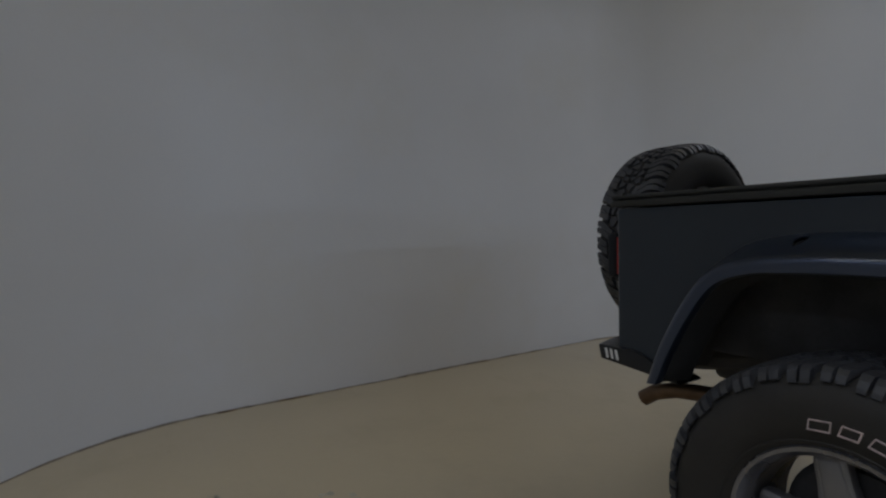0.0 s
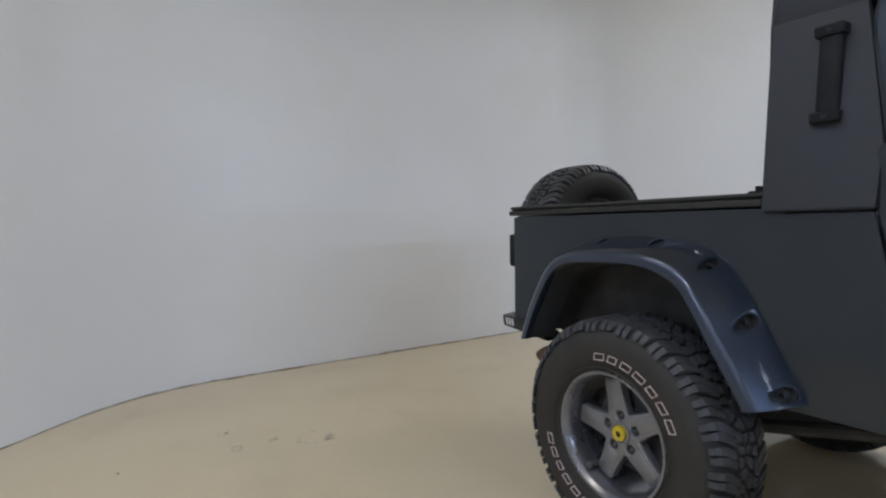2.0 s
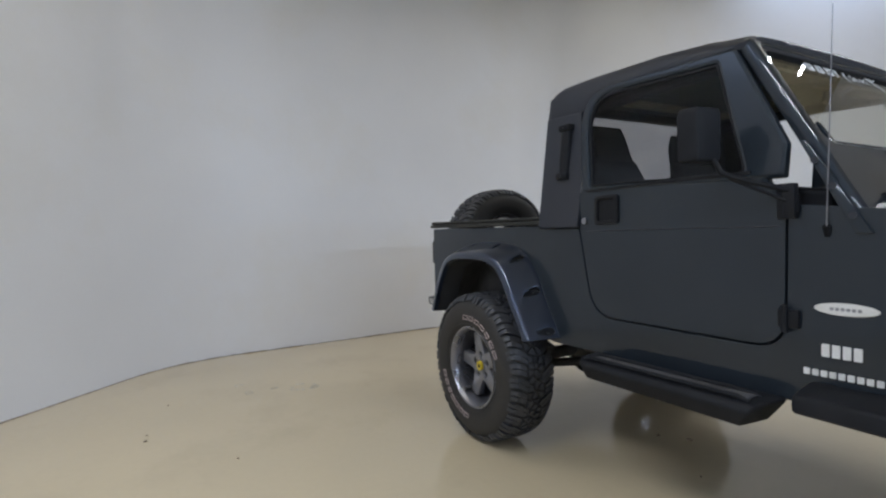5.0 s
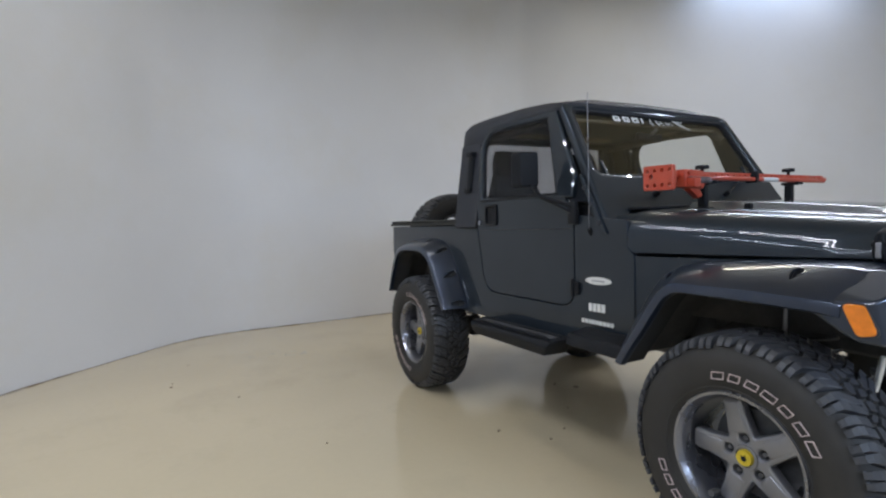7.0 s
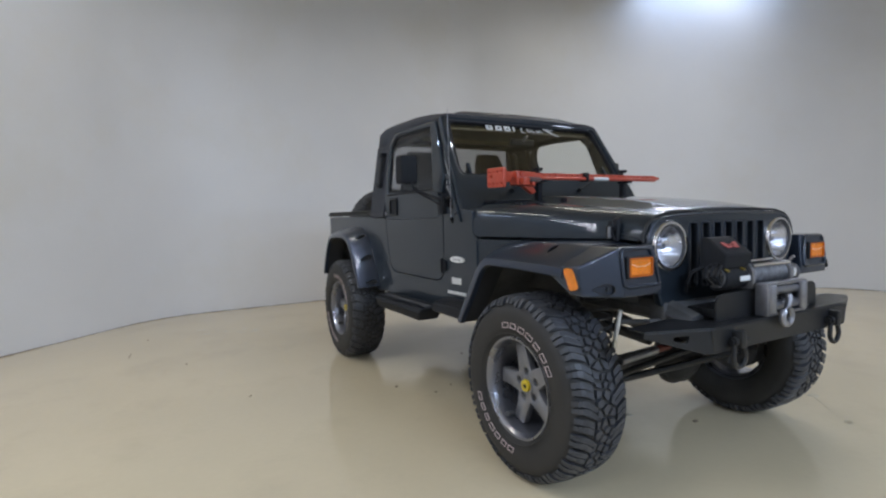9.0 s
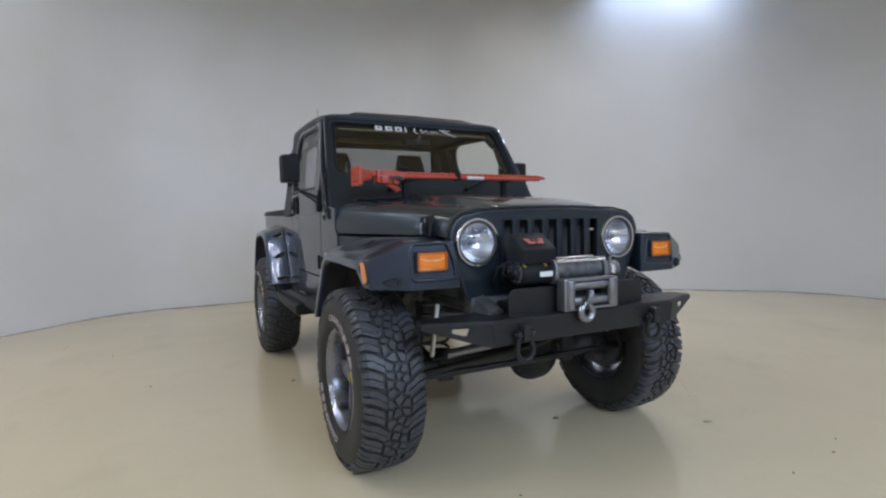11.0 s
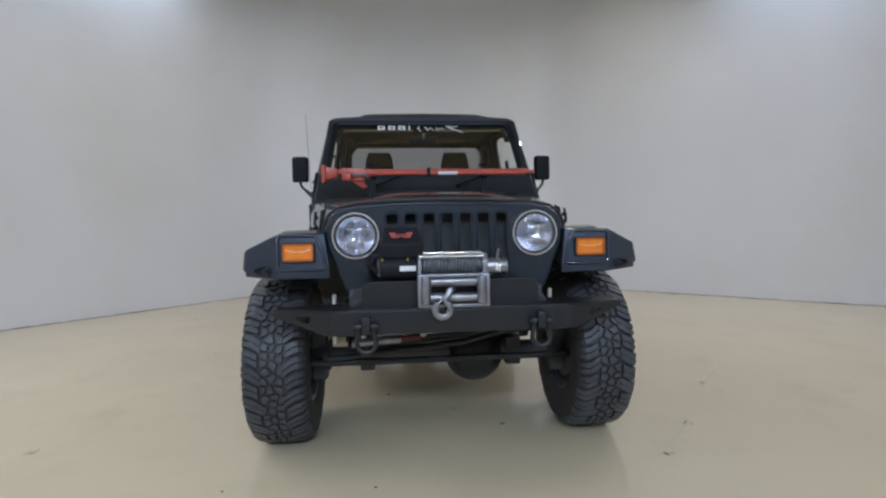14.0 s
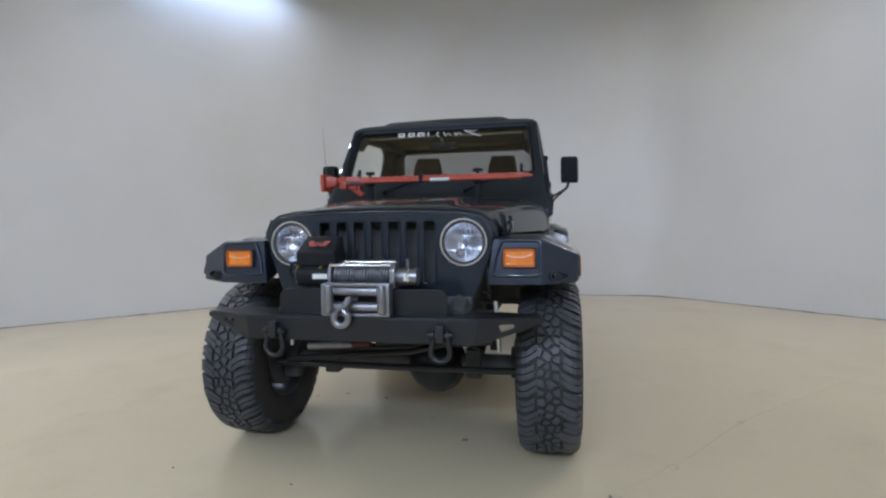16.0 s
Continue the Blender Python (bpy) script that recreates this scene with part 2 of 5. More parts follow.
def revolve(profile, axis="Y", steps=64, bm=None):
    """Turns a closed or open line of (radius, along) round an axis."""
    t = bmesh.new()
    rows = []
    for k in range(steps):
        a = 2 * math.pi * k / steps
        c, s = math.cos(a), math.sin(a)
        rows.append([t.verts.new((r * c, d, r * s) if axis == "Y" else ((d, r * c, r * s) if axis == "X" else (r * c, r * s, d))) for r, d in profile])
    for k in range(steps):
        A, B = rows[k], rows[(k + 1) % steps]
        for i in range(len(profile) - 1):
            t.faces.new((A[i], A[i + 1], B[i + 1], B[i]))
    bmesh.ops.remove_doubles(t, verts=t.verts, dist=1e-5)
    bmesh.ops.recalc_face_normals(t, faces=t.faces)
    return join(bm, t)

def round_corners(pts, radius, steps=5):
    """Rounds the corners of a flat outline; radius may be a list."""
    out, n = [], len(pts)
    for i in range(n):
        p, a, b = Vector(pts[i]), Vector(pts[i - 1]), Vector(pts[(i + 1) % n])
        r = radius[i] if isinstance(radius, (list, tuple)) else radius
        u, v = a - p, b - p
        lu, lv = u.length, v.length
        half = u.angle(v) / 2
        if r <= 0 or half > radians(87):
            out.append((p.x, p.y))
            continue
        cut = min(r / math.tan(half), lu * 0.48, lv * 0.48)
        s, e = p + u * (cut / lu), p + v * (cut / lv)
        for k in range(steps + 1):
            t = k / steps
            q = s * (1 - t) ** 2 + p * (2 * t * (1 - t)) + e * t ** 2
            out.append((q.x, q.y))
    return out

def circle2(cx, cy, r, n=28):
    return [(cx + r * math.cos(2 * math.pi * k / n), cy + r * math.sin(2 * math.pi * k / n)) for k in range(n)]

def plate(loops, thick, bevel, place, bm=None):
    """A sheet with an outline and holes (flat loops), thickness and rounded rims, laid by the matrix place (third column outward)."""
    cu = bpy.data.curves.new("tmp", "CURVE")
    cu.dimensions, cu.fill_mode = "2D", "BOTH"
    cu.extrude, cu.bevel_depth, cu.bevel_resolution = max(thick / 2 - bevel, 0.0005), bevel, 1 if bevel else 0
    cu.offset = -bevel
    for loop in loops:
        sp = cu.splines.new("POLY")
        sp.points.add(len(loop) - 1)
        for q, p in zip(sp.points, loop):
            q.co = (p[0], p[1], 0, 1)
        sp.use_cyclic_u = True
    ob = bpy.data.objects.new("tmp", cu)
    me = ob.to_mesh()
    t = bmesh.new()
    t.from_mesh(me)
    ob.to_mesh_clear()
    bpy.data.objects.remove(ob)
    bpy.data.curves.remove(cu)
    bmesh.ops.remove_doubles(t, verts=t.verts, dist=1e-5)
    bmesh.ops.transform(t, matrix=place, verts=t.verts)
    bmesh.ops.recalc_face_normals(t, faces=t.faces)
    return join(bm, t)

def basis(origin, u, v):
    u, v = Vector(u), Vector(v)
    w = u.cross(v).normalized()
    return Matrix(((u.x, v.x, w.x, origin[0]), (u.y, v.y, w.y, origin[1]), (u.z, v.z, w.z, origin[2]), (0, 0, 0, 1)))

def mirrored(bm):
    """Turns a shape of the right side into that of the left."""
    bmesh.ops.scale(bm, vec=(1, -1, 1), verts=bm.verts)
    bmesh.ops.reverse_faces(bm, faces=bm.faces)
    return bm

# ---- vehicle materials ----
M_PAINT = mat("blue_black_paint", (0.0255, 0.0335, 0.0435), 0.42, metal=0.4, coat=0.85, coat_rough=0.04, spec=0.04, var=0.10, scale=1.5, bump_scale=900, rough_var=0.04)
M_FLARE = mat("flare_paint", (0.035, 0.047, 0.076), 0.29, metal=0.65, spec=0.4, coat=0.8, coat_rough=0.06, var=0.10, scale=3, bump_scale=700, rough_var=0.05)
M_TOP = mat("hardtop_black", (0.0185, 0.0215, 0.031), 0.55, var=0.10, scale=4, bump=0.25, bump_scale=500)
M_PLASTIC = mat("black_plastic", (0.0150, 0.0158, 0.0185), 0.50, spec=0.14, var=0.15, scale=8, bump=0.2, bump_scale=400)
M_STEEL = mat("black_powder_coat", (0.0148, 0.0152, 0.0168), 0.34, spec=0.4, var=0.12, scale=6, bump=0.25, bump_scale=300, stain=((0.05, 0.045, 0.04), 0.10, 9))
M_BLACK = mat("black_recess", (0.028, 0.0285, 0.031), 0.9, var=0.2)
M_ZINC = mat("bright_zinc", (0.78, 0.78, 0.76), 0.38, metal=0.6, var=0.08, scale=20)
M_DARK = mat("dark_underbody", (0.082, 0.081, 0.083), 0.70, spec=0.25, var=0.3, scale=7, stain=((0.05, 0.035, 0.02), 0.3, 6))
M_RUBBER = mat("tyre_rubber", (0.027, 0.0250, 0.023), 0.66, var=0.2, scale=9, bump=0.15, bump_scale=200, stain=((0.04, 0.036, 0.03), 0.35, 12))
M_TREAD = mat("tread_rubber", (0.048, 0.0495, 0.056), 0.46, var=0.25, scale=14, bump=0.2, bump_scale=150, stain=((0.055, 0.052, 0.048), 0.4, 20))
M_ALLOY = mat("wheel_alloy", (0.27, 0.27, 0.29), 0.40, metal=0.7, var=0.08, scale=8, bump=0.05, bump_scale=400)
M_LIP = mat("polished_rim", (0.27, 0.275, 0.31), 0.28, metal=0.85, var=0.08, scale=8)
M_SILVER = mat("brushed_silver", (0.30, 0.30, 0.325), 0.34, metal=0.85, var=0.15, scale=20, bump=0.1, bump_scale=250)
M_CHROME = mat("chrome", (0.86, 0.86, 0.88), 0.14, metal=1.0, var=0.04, scale=8)
M_LETTER = mat("raised_white_rubber", (0.50, 0.41, 0.40), 0.6, var=0.2, scale=40)
M_WHITE = mat("white_vinyl", (0.75, 0.75, 0.74), 0.5, var=0.05, scale=30)
M_YELLOW = mat("yellow_cap", (0.62, 0.46, 0.03), 0.4, var=0.1, scale=40)
M_EMBLEM = mat("red_print", (0.40, 0.085, 0.075), 0.5, var=0.15, scale=60)
M_BOOT = mat("dull_red_rubber", (0.11, 0.022, 0.018), 0.6, var=0.25, scale=25)
M_BRASS = mat("dull_brass", (0.30, 0.22, 0.05), 0.45, metal=0.4, var=0.15, scale=60)
M_GLOSS = mat("glossy_edge_paint", (0.020, 0.029, 0.048), 0.32, metal=0.4, spec=0.4, coat=1.0, coat_rough=0.025, var=0.10, scale=3, bump_scale=700)
M_RIMORANGE = mat("dark_amber_rim", (0.55, 0.13, 0.012), 0.2, coat=0.5, var=0.12, scale=30)
M_ORANGE = mat("amber_lens", (0.86, 0.24, 0.014), 0.12, coat=0.6, var=0.12, scale=30, bump=0.5, bump_scale=260)
M_AMBER = mat("pale_amber", (0.95, 0.50, 0.22), 0.2, coat=0.5, var=0.1, scale=30)
M_RED = mat("red_enamel", (0.52, 0.07, 0.035), 0.38, coat=0.3, var=0.15, scale=12, stain=((0.25, 0.03, 0.02), 0.3, 15))
M_REDLENS = mat("red_lens", (0.30, 0.022, 0.016), 0.2, coat=0.6, var=0.1, scale=30)
M_SEAT = mat("black_seat_fabric", (0.018, 0.018, 0.020), 0.85, var=0.2, scale=15)
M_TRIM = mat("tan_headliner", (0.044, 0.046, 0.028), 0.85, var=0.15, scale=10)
M_TAN = mat("tan_moulded_trim", (0.17, 0.14, 0.09), 0.8, var=0.15, scale=12)
M_CANVAS = mat("black_vinyl_cover", (0.018, 0.018, 0.015), 0.58, var=0.2, scale=5, bump=0.35, bump_scale=350)
M_CABLE = mat("greasy_steel_cable", (0.17, 0.17, 0.18), 0.5, metal=0.6, var=0.35, scale=30)
M_BROWN = mat("brown_steel", (0.16, 0.10, 0.06), 0.42, metal=0.6, var=0.3, scale=18)
M_GLASS = pane_glass("window_glass", (0.98, 0.985, 0.985), 0.006, 0.35)
M_SCREEN = pane_glass("windscreen_glass", (0.98, 0.985, 0.96), 0.05)
M_TINT = pane_glass("tinted_glass", (0.62, 0.62, 0.635))
M_CLEAR = pane_glass("lamp_glass", (0.94, 0.95, 0.98))
M_REFLECT = mat("lamp_reflector", (0.84, 0.85, 0.90), 0.27, metal=1.0, var=0.03, bump=0.25, bump_scale=38)

# ---- pickup truck ----
truck = tagged(new("pickup_truck"), "lifted dark blue-black off-road pickup truck with a half cab", "pickup truck")

def sides(name, build, material, label="", parent=None, **kw):
    """The same part on the right and on the left side."""
    out = []
    for left in (False, True):
        bm = build()
        out.append(part(name, mirrored(bm) if left else bm, material, (parent[left] if parent else truck), label, **kw))
    return out

# right side: x along the car, z up, outward is -y
SIDE = basis((0, -0.775, 0), (1, 0, 0), (0, 0, 1))
LEAN = 0.17
UPPER = basis((0, -0.775 - LEAN * 1.40, 0), (1, 0, 0), (0, LEAN, 1))

def side_panel():
    line = [(-2.045, 0.745), (-1.86, 0.70), (-1.79, 0.86), (-1.70, 1.02), (-1.60, 1.10), (-1.46, 1.125), (-1.20, 1.125), (-1.06, 1.085),
            (-0.95, 0.96), (-0.86, 0.78), (-0.79, 0.655), (0.66, 0.655), (0.74, 0.80), (0.74, 1.10), (0.70, 1.14), (0.70, 1.262), (0.44, 1.29),
            (0.358, 1.30), (0.352, 0.816), (-0.506, 0.824), (-0.588, 1.239),
            (-0.80, 1.239), (-0.84, 1.256), (-2.045, 1.256)]
    rad = [0.02, 0.02, 0.05, 0.05, 0.05, 0.05, 0.05, 0.05, 0.05, 0.05, 0.02, 0.02, 0.02, 0.02, 0.01, 0.02, 0.01, 0.005, 0.115, 0.165, 0.005, 0.005, 0.005, 0.02]
    return plate([round_corners(line, rad, 9)], 0.024, 0.003, SIDE)

sides("side_panel", side_panel, M_PAINT)

def door_panel():
    line = [(-0.586, 1.400), (-0.5795, 1.235), (-0.4995, 0.8305), (0.3455, 0.8225), (0.351, 1.31),
            (0.28, 1.400), (-0.55, 1.425)]
    return plate([round_corners(line, [0.05, 0.05, 0.16, 0.11, 0.04, 0.02, 0.04], 9)], 0.026, 0.003, SIDE)

doors = sides("door", door_panel, M_PAINT)

WINDOW = [(-0.512, 1.434), (-0.598, 1.873), (0.072, 1.842), (0.216, 1.411)]
def door_frame():
    outer = round_corners([(-0.570, 1.405), (-0.654, 1.918), (0.140, 1.884), (0.352, 1.500), (0.352, 1.385)], [0.02, 0.19, 0.03, 0.02, 0.01], 10)
    inner = round_corners(WINDOW, [0.02, 0.15, 0.02, 0.02], 10)
    return plate([outer, inner], 0.036, 0.015, UPPER)
sides("window_frame", door_frame, M_PAINT, parent=doors)
def door_seal():
    inner = round_corners(WINDOW, [0.02, 0.15, 0.02, 0.02], 10)
    small = [(x * 0.975 - 0.005, 1.62 + (z - 1.62) * 0.955) for x, z in inner]
    return plate([inner, small], 0.018, 0.003, UPPER)
sides("window_seal", door_seal, M_PLASTIC, parent=doors)
for ob in sides("window_pane", lambda: plate([round_corners(WINDOW, 0.03)], 0.004, 0.0, UPPER), M_GLASS, parent=doors):
    ob.visible_shadow = False
sides("belt_seal", lambda: block(-0.53, 0.24, -0.795, -0.785, 1.408, 1.421, 0.003), M_PLASTIC, parent=doors)
def handle_pocket():
    line = round_corners([(-0.477, 1.252), (-0.339, 1.256), (-0.339, 1.388), (-0.475, 1.384)], 0.02)
    hole = round_corners([(-0.457, 1.272), (-0.359, 1.275), (-0.359, 1.370), (-0.456, 1.367)], 0.014)
    bm = plate([line, hole], 0.016, 0.004, basis((0, -0.792, 0), (1, 0, 0), (0, 0, 1)))
    return block(-0.459, -0.357, -0.790, -0.7885, 1.270, 1.372, 0, bm=bm)
pockets = sides("door_handle", handle_pocket, M_PLASTIC, "black recessed paddle handle", parent=doors)
sides("lock_cylinder", lambda: rod((-0.543, -0.785, 1.274), (-0.543, -0.799, 1.274), 0.0155, 20), M_SILVER, parent=doors)
sides("door_crease", lambda: tube([(-0.54, -0.7865, 1.2265), (-0.30, -0.7885, 1.227), (0.22, -0.7885, 1.227), (0.335, -0.7865, 1.2275)], 0.0022, 8), M_TOP, parent=doors)
def hinge(z):
    bm = block(0.330, 0.395, -0.803, -0.787, z - 0.03, z + 0.03, 0.005)
    return rod((0.354, -0.806, z - 0.045), (0.354, -0.806, z + 0.045), 0.010, 12, bm)
for z in (1.30, 0.925):
    sides("door_hinge", lambda: hinge(z), M_PLASTIC, parent=doors)

# dark inner tub behind the gaps, and the wheel wells
part("inner_tub", block(-0.98, 0.72, -0.745, 0.745, 0.64, 1.20, 0.02), M_DARK, truck)
part("bed_floor", block(-2.02, -1.0, -0.60, 0.60, 0.76, 1.13, 0.02), M_DARK, truck)
part("bed_liner", block(-2.03, -0.9, -0.74, 0.74, 1.14, 1.25, 0.02), M_DARK, truck)
def tailgate():
    line = round_corners([(-0.755, 0.735), (0.755, 0.735), (0.755, 1.256), (-0.755, 1.256)], 0.03)
    return plate([line], 0.03, 0.008, basis((-2.04, 0, 0), (0, 1, 0), (0, 0, 1)))
part("tailgate", tailgate(), M_PAINT, truck)
sides("rear_corner", lambda: rod((-2.036, -0.765, 0.742), (-2.036, -0.765, 1.252), 0.022, 20), M_PAINT)

# bed cover
cover = part("bed_cover", block(-2.055, -0.878, -0.74, 0.74, 1.270, 1.304, 0.012, 3), M_CANVAS, truck, "black soft tonneau cover over the bed")
sides("cover_rail", lambda: block(-2.072, -0.866, -0.797, -0.735, 1.262, 1.284, 0.006, 3), M_CANVAS, parent=[cover, cover])
sides("cover_hem", lambda: tube([(-2.075, -0.775, 1.297), (-1.5, -0.775, 1.297), (-0.87, -0.768, 1.297)], 0.009, 10), M_CANVAS, parent=[cover, cover])
part("cover_seam", block(-2.078, -2.05, -0.775, 0.775, 1.264, 1.304, 0.008, 3), M_CANVAS, cover)
def clamp():
    bm = block(-0.930, -0.880, -0.755, -0.705, 1.293, 1.313, 0.006)
    return rod((-0.903, -0.73, 1.308), (-0.903, -0.73, 1.328), 0.014, 14, bm)
sides("cover_clamp", clamp, M_PLASTIC, parent=[cover, cover])

# half cab
def cab_side():
    line = [(-0.862, 1.243), (-0.884, 1.822), (-0.634, 1.814), (-0.571, 1.41), (-0.580, 1.243)]
    return plate([round_corners(line, [0.01, 0.01, 0.01, 0.03, 0.01])], 0.03, 0.008, UPPER @ Matrix.Translation((0, 0, -0.006)))
sides("cab_side", cab_side, M_TOP)
sides("cab_lining", lambda: plate([[(-0.868, 1.245), (-0.886, 1.870), (-0.665, 1.870), (-0.598, 1.41), (-0.605, 1.245)]], 0.02, 0, UPPER @ Matrix.Translation((0, 0, -0.033))), M_SEAT)
def cab_back():
    out = [(-0.755, 1.243), (0.755, 1.243), (0.70, 1.81), (0.675, 1.93), (-0.675, 1.93), (-0.70, 1.81)]
    hole = round_corners([(-0.61, 1.37), (0.61, 1.37), (0.612, 1.882), (-0.612, 1.882)], 0.05)
    return plate([out, hole], 0.03, 0.006, basis((-0.857 + 1.243 * 0.039, 0, 0), (0, 1, 0), (-0.039, 0, 1)))
part("cab_back", cab_back(), M_TOP, truck)
pane = part("rear_window", plate([round_corners([(-0.61, 1.37), (0.61, 1.37), (0.612, 1.882), (-0.612, 1.882)], 0.05)], 0.005, 0, basis((-0.857 + 1.243 * 0.039, 0, 0), (0, 1, 0), (-0.039, 0, 1))), M_TINT, truck)
pane.visible_shadow = False
sides("cab_corner", lambda: tube([(-0.842, -0.757, 1.246), (-0.863, -0.674, 1.812)], 0.030, 16), M_TOP)
def vent():
    bm = hull([(x, -0.738 + 0.11 * (z - 1.49) - o, z) for x in (-0.736, -0.678) for z in (1.506, 1.742) for o in (0.0, 0.046)], 0.019, 4)
    return bm
vents = sides("cab_vent", vent, M_PLASTIC, "black vertical vent cover on the cab side")
for z in (1.503, 1.745):
    sides("vent_end", lambda: block(-0.744, -0.670, -0.794 + 0.11 * (z - 1.49), -0.735 + 0.11 * (z - 1.49), z - 0.016, z + 0.016, 0.008, 3), M_PLASTIC, parent=vents)
for z in (1.503, 1.745):
    sides("screw", lambda: rod((-0.707, -0.788 + 0.11 * (z - 1.49), z), (-0.707, -0.795 + 0.11 * (z - 1.49), z), 0.006, 10), M_STEEL, parent=vents)

def roof_row(x, w, low, edge, top):
    edge, top = edge + ROOF_UP, top + ROOF_UP
    half = [(w, low), (w + 0.004, low + 0.02), (w - 0.004, edge - 0.035), (w - 0.03, edge - 0.008), (w - 0.07, edge), (0.50, edge + 0.006), (0.44, top - 0.004), (0.40, top), (0.0, top + 0.006)]
    return [(x, -y, z) for y, z in half] + [(x, y, z) for y, z in half[-2::-1]]
ROOF_UP = 0.028
ROOF_ROWS = [(-0.883, 0.690, 1.812, 1.862, 1.862), (-0.883, 0.694, 1.812, 1.872, 1.876), (-0.876, 0.699, 1.812, 1.902, 1.914), (-0.852, 0.704, 1.812, 1.930, 1.946), (-0.79, 0.705, 1.812, 1.946, 1.963),
             (-0.648, 0.705, 1.806, 1.950, 1.968), (-0.56, 0.705, 1.850, 1.950, 1.969), (-0.2, 0.705, 1.882, 1.941, 1.968), (0.02, 0.705, 1.876, 1.922, 1.957), (0.10, 0.705, 1.874, 1.908, 1.940),
             (0.165, 0.705, 1.872, 1.900, 1.914), (0.192, 0.698, 1.872, 1.888, 1.892)]
def roof():
    """A shell, closed at the front and open behind, where the back of the cab stands in it."""
    bm = loft([roof_row(*r) for r in ROOF_ROWS], caps=True)
    bmesh.ops.delete(bm, geom=[f for f in bm.faces if len(f.verts) > 4 and f.calc_center_median().x < 0], context="FACES_ONLY")
    return bm
part("roof", roof(), M_TOP, truck, "black textured hardtop roof with a raised centre", angle=50)
part("rear_header", block(-0.866, -0.845, -0.60, 0.60, 1.886, 1.918, 0.006), M_TAN, truck)
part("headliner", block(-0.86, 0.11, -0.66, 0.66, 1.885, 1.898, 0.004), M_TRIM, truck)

# windscreen
SCREEN = basis((1.3007, 0, 0), (0, 1, 0), (-0.60, 0, 1))
GLASS_LINE = round_corners([(-0.700, 1.488), (0.700, 1.488), (0.655, 1.872), (-0.655, 1.872)], 0.05)
def screen_frame():
    out = round_corners([(-0.785, 1.225), (0.785, 1.225), (0.775, 1.34), (0.702, 1.902), (-0.702, 1.902), (-0.775, 1.34)], [0.02, 0.02, 0.05, 0.03, 0.03, 0.05])
    return plate([out, GLASS_LINE], 0.055, 0.016, SCREEN)
screen = part("windscreen_frame", screen_frame(), M_PAINT, truck)
inner_line = [(y * 0.968, 1.680 + (z - 1.680) * 0.945) for y, z in GLASS_LINE]
part("windscreen_seal", plate([GLASS_LINE, inner_line], 0.03, 0.004, SCREEN), M_PLASTIC, screen)
pane = part("windscreen_glass", plate([GLASS_LINE], 0.005, 0, SCREEN), M_SCREEN, screen)
pane.visible_shadow = False
# decal across the top of the glass: plain blocks and brushed strokes
DECAL = SCREEN @ Matrix.Translation((0, 0, 0.005))
for k, (y, w) in enumerate(((-0.315, 0.054), (-0.238, 0.054), (-0.163, 0.054), (-0.106, 0.013))):
    z, tall = 1.845, 0.036
    line = round_corners([(y - w / 2, z - tall / 2), (y + w / 2, z - tall / 2), (y + w / 2, z + tall / 2), (y - w / 2, z + tall / 2)], 0.008)
    loops = [line] if k == 3 else [line, [(y + (a - y) * 0.42, z + (b - z) * 0.30 + 0.003 * (1 - k)) for a, b in line]]
    part("decal_mark", plate(loops, 0.002, 0, DECAL), M_WHITE, screen)
def stroke(points, w):
    """A brushed line that thins towards its end."""
    pts = [Vector(p) for p in points]
    left, right = [], []
    for i, p in enumerate(pts):
        d = (pts[min(i + 1, len(pts) - 1)] - pts[max(i - 1, 0)]).normalized()
        n = Vector((-d.y, d.x)) * (w / 2) * (1.0 - 0.45 * i / (len(pts) - 1))
        left.append(tuple(p + n))
        right.append(tuple(p - n))
    return plate([left + right[::-1]], 0.002, 0, DECAL)
for points, w in ((((-0.082, 1.866), (-0.02, 1.869), (0.055, 1.866)), 0.010), (((-0.030, 1.858), (-0.042, 1.838), (-0.020, 1.816)), 0.010), (((0.012, 1.852), (0.030, 1.824), (0.050, 1.846), (0.072, 1.822)), 0.010),
                  (((0.095, 1.846), (0.112, 1.826), (0.132, 1.846), (0.155, 1.826)), 0.009), (((0.168, 1.862), (0.215, 1.838), (0.296, 1.806)), 0.012), (((0.200, 1.862), (0.232, 1.850), (0.262, 1.862)), 0.009)):
    part("decal_stroke", stroke(points, w), M_WHITE, screen)
def wiper(y0, y1):
    p = [SCREEN @ Vector((y, z, 0.045)) for y, z in ((y0, 1.375), (y0 + (y1 - y0) * 0.3, 1.400), (y1, 1.475))]
    bm = tube(p, 0.007, 8)
    rod(SCREEN @ Vector((y0, 1.375, 0.02)), SCREEN @ Vector((y0, 1.375, 0.06)), 0.014, 12, bm)
    return tube([SCREEN @ Vector((y1 - 0.02 + d, 1.475 + 0.1 * d, 0.034)) for d in (-0.2, -0.05, 0.1, 0.22)], 0.006, 6, bm=bm)
part("wiper", wiper(-0.36, -0.12), M_PLASTIC, screen)
part("wiper", wiper(0.22, 0.46), M_PLASTIC, screen)
def pillar_hinge():
    return hull([(0.548, -0.803, 1.20), (0.592, -0.803, 1.20), (0.385, -0.782, 1.50), (0.412, -0.782, 1.50), (0.548, -0.775, 1.20), (0.385, -0.762, 1.50), (0.592, -0.775, 1.20)], 0.006)
sides("cowl_side", lambda: plate([round_corners([(0.345, 1.245), (0.60, 1.245), (0.43, 1.475), (0.352, 1.60)], 0.01)], 0.02, 0.003, basis((0, -0.772, 0), (1, 0, 0), (0, 0.06, 1)) @ Matrix.Translation((0, 0, -0.08))), M_PAINT)
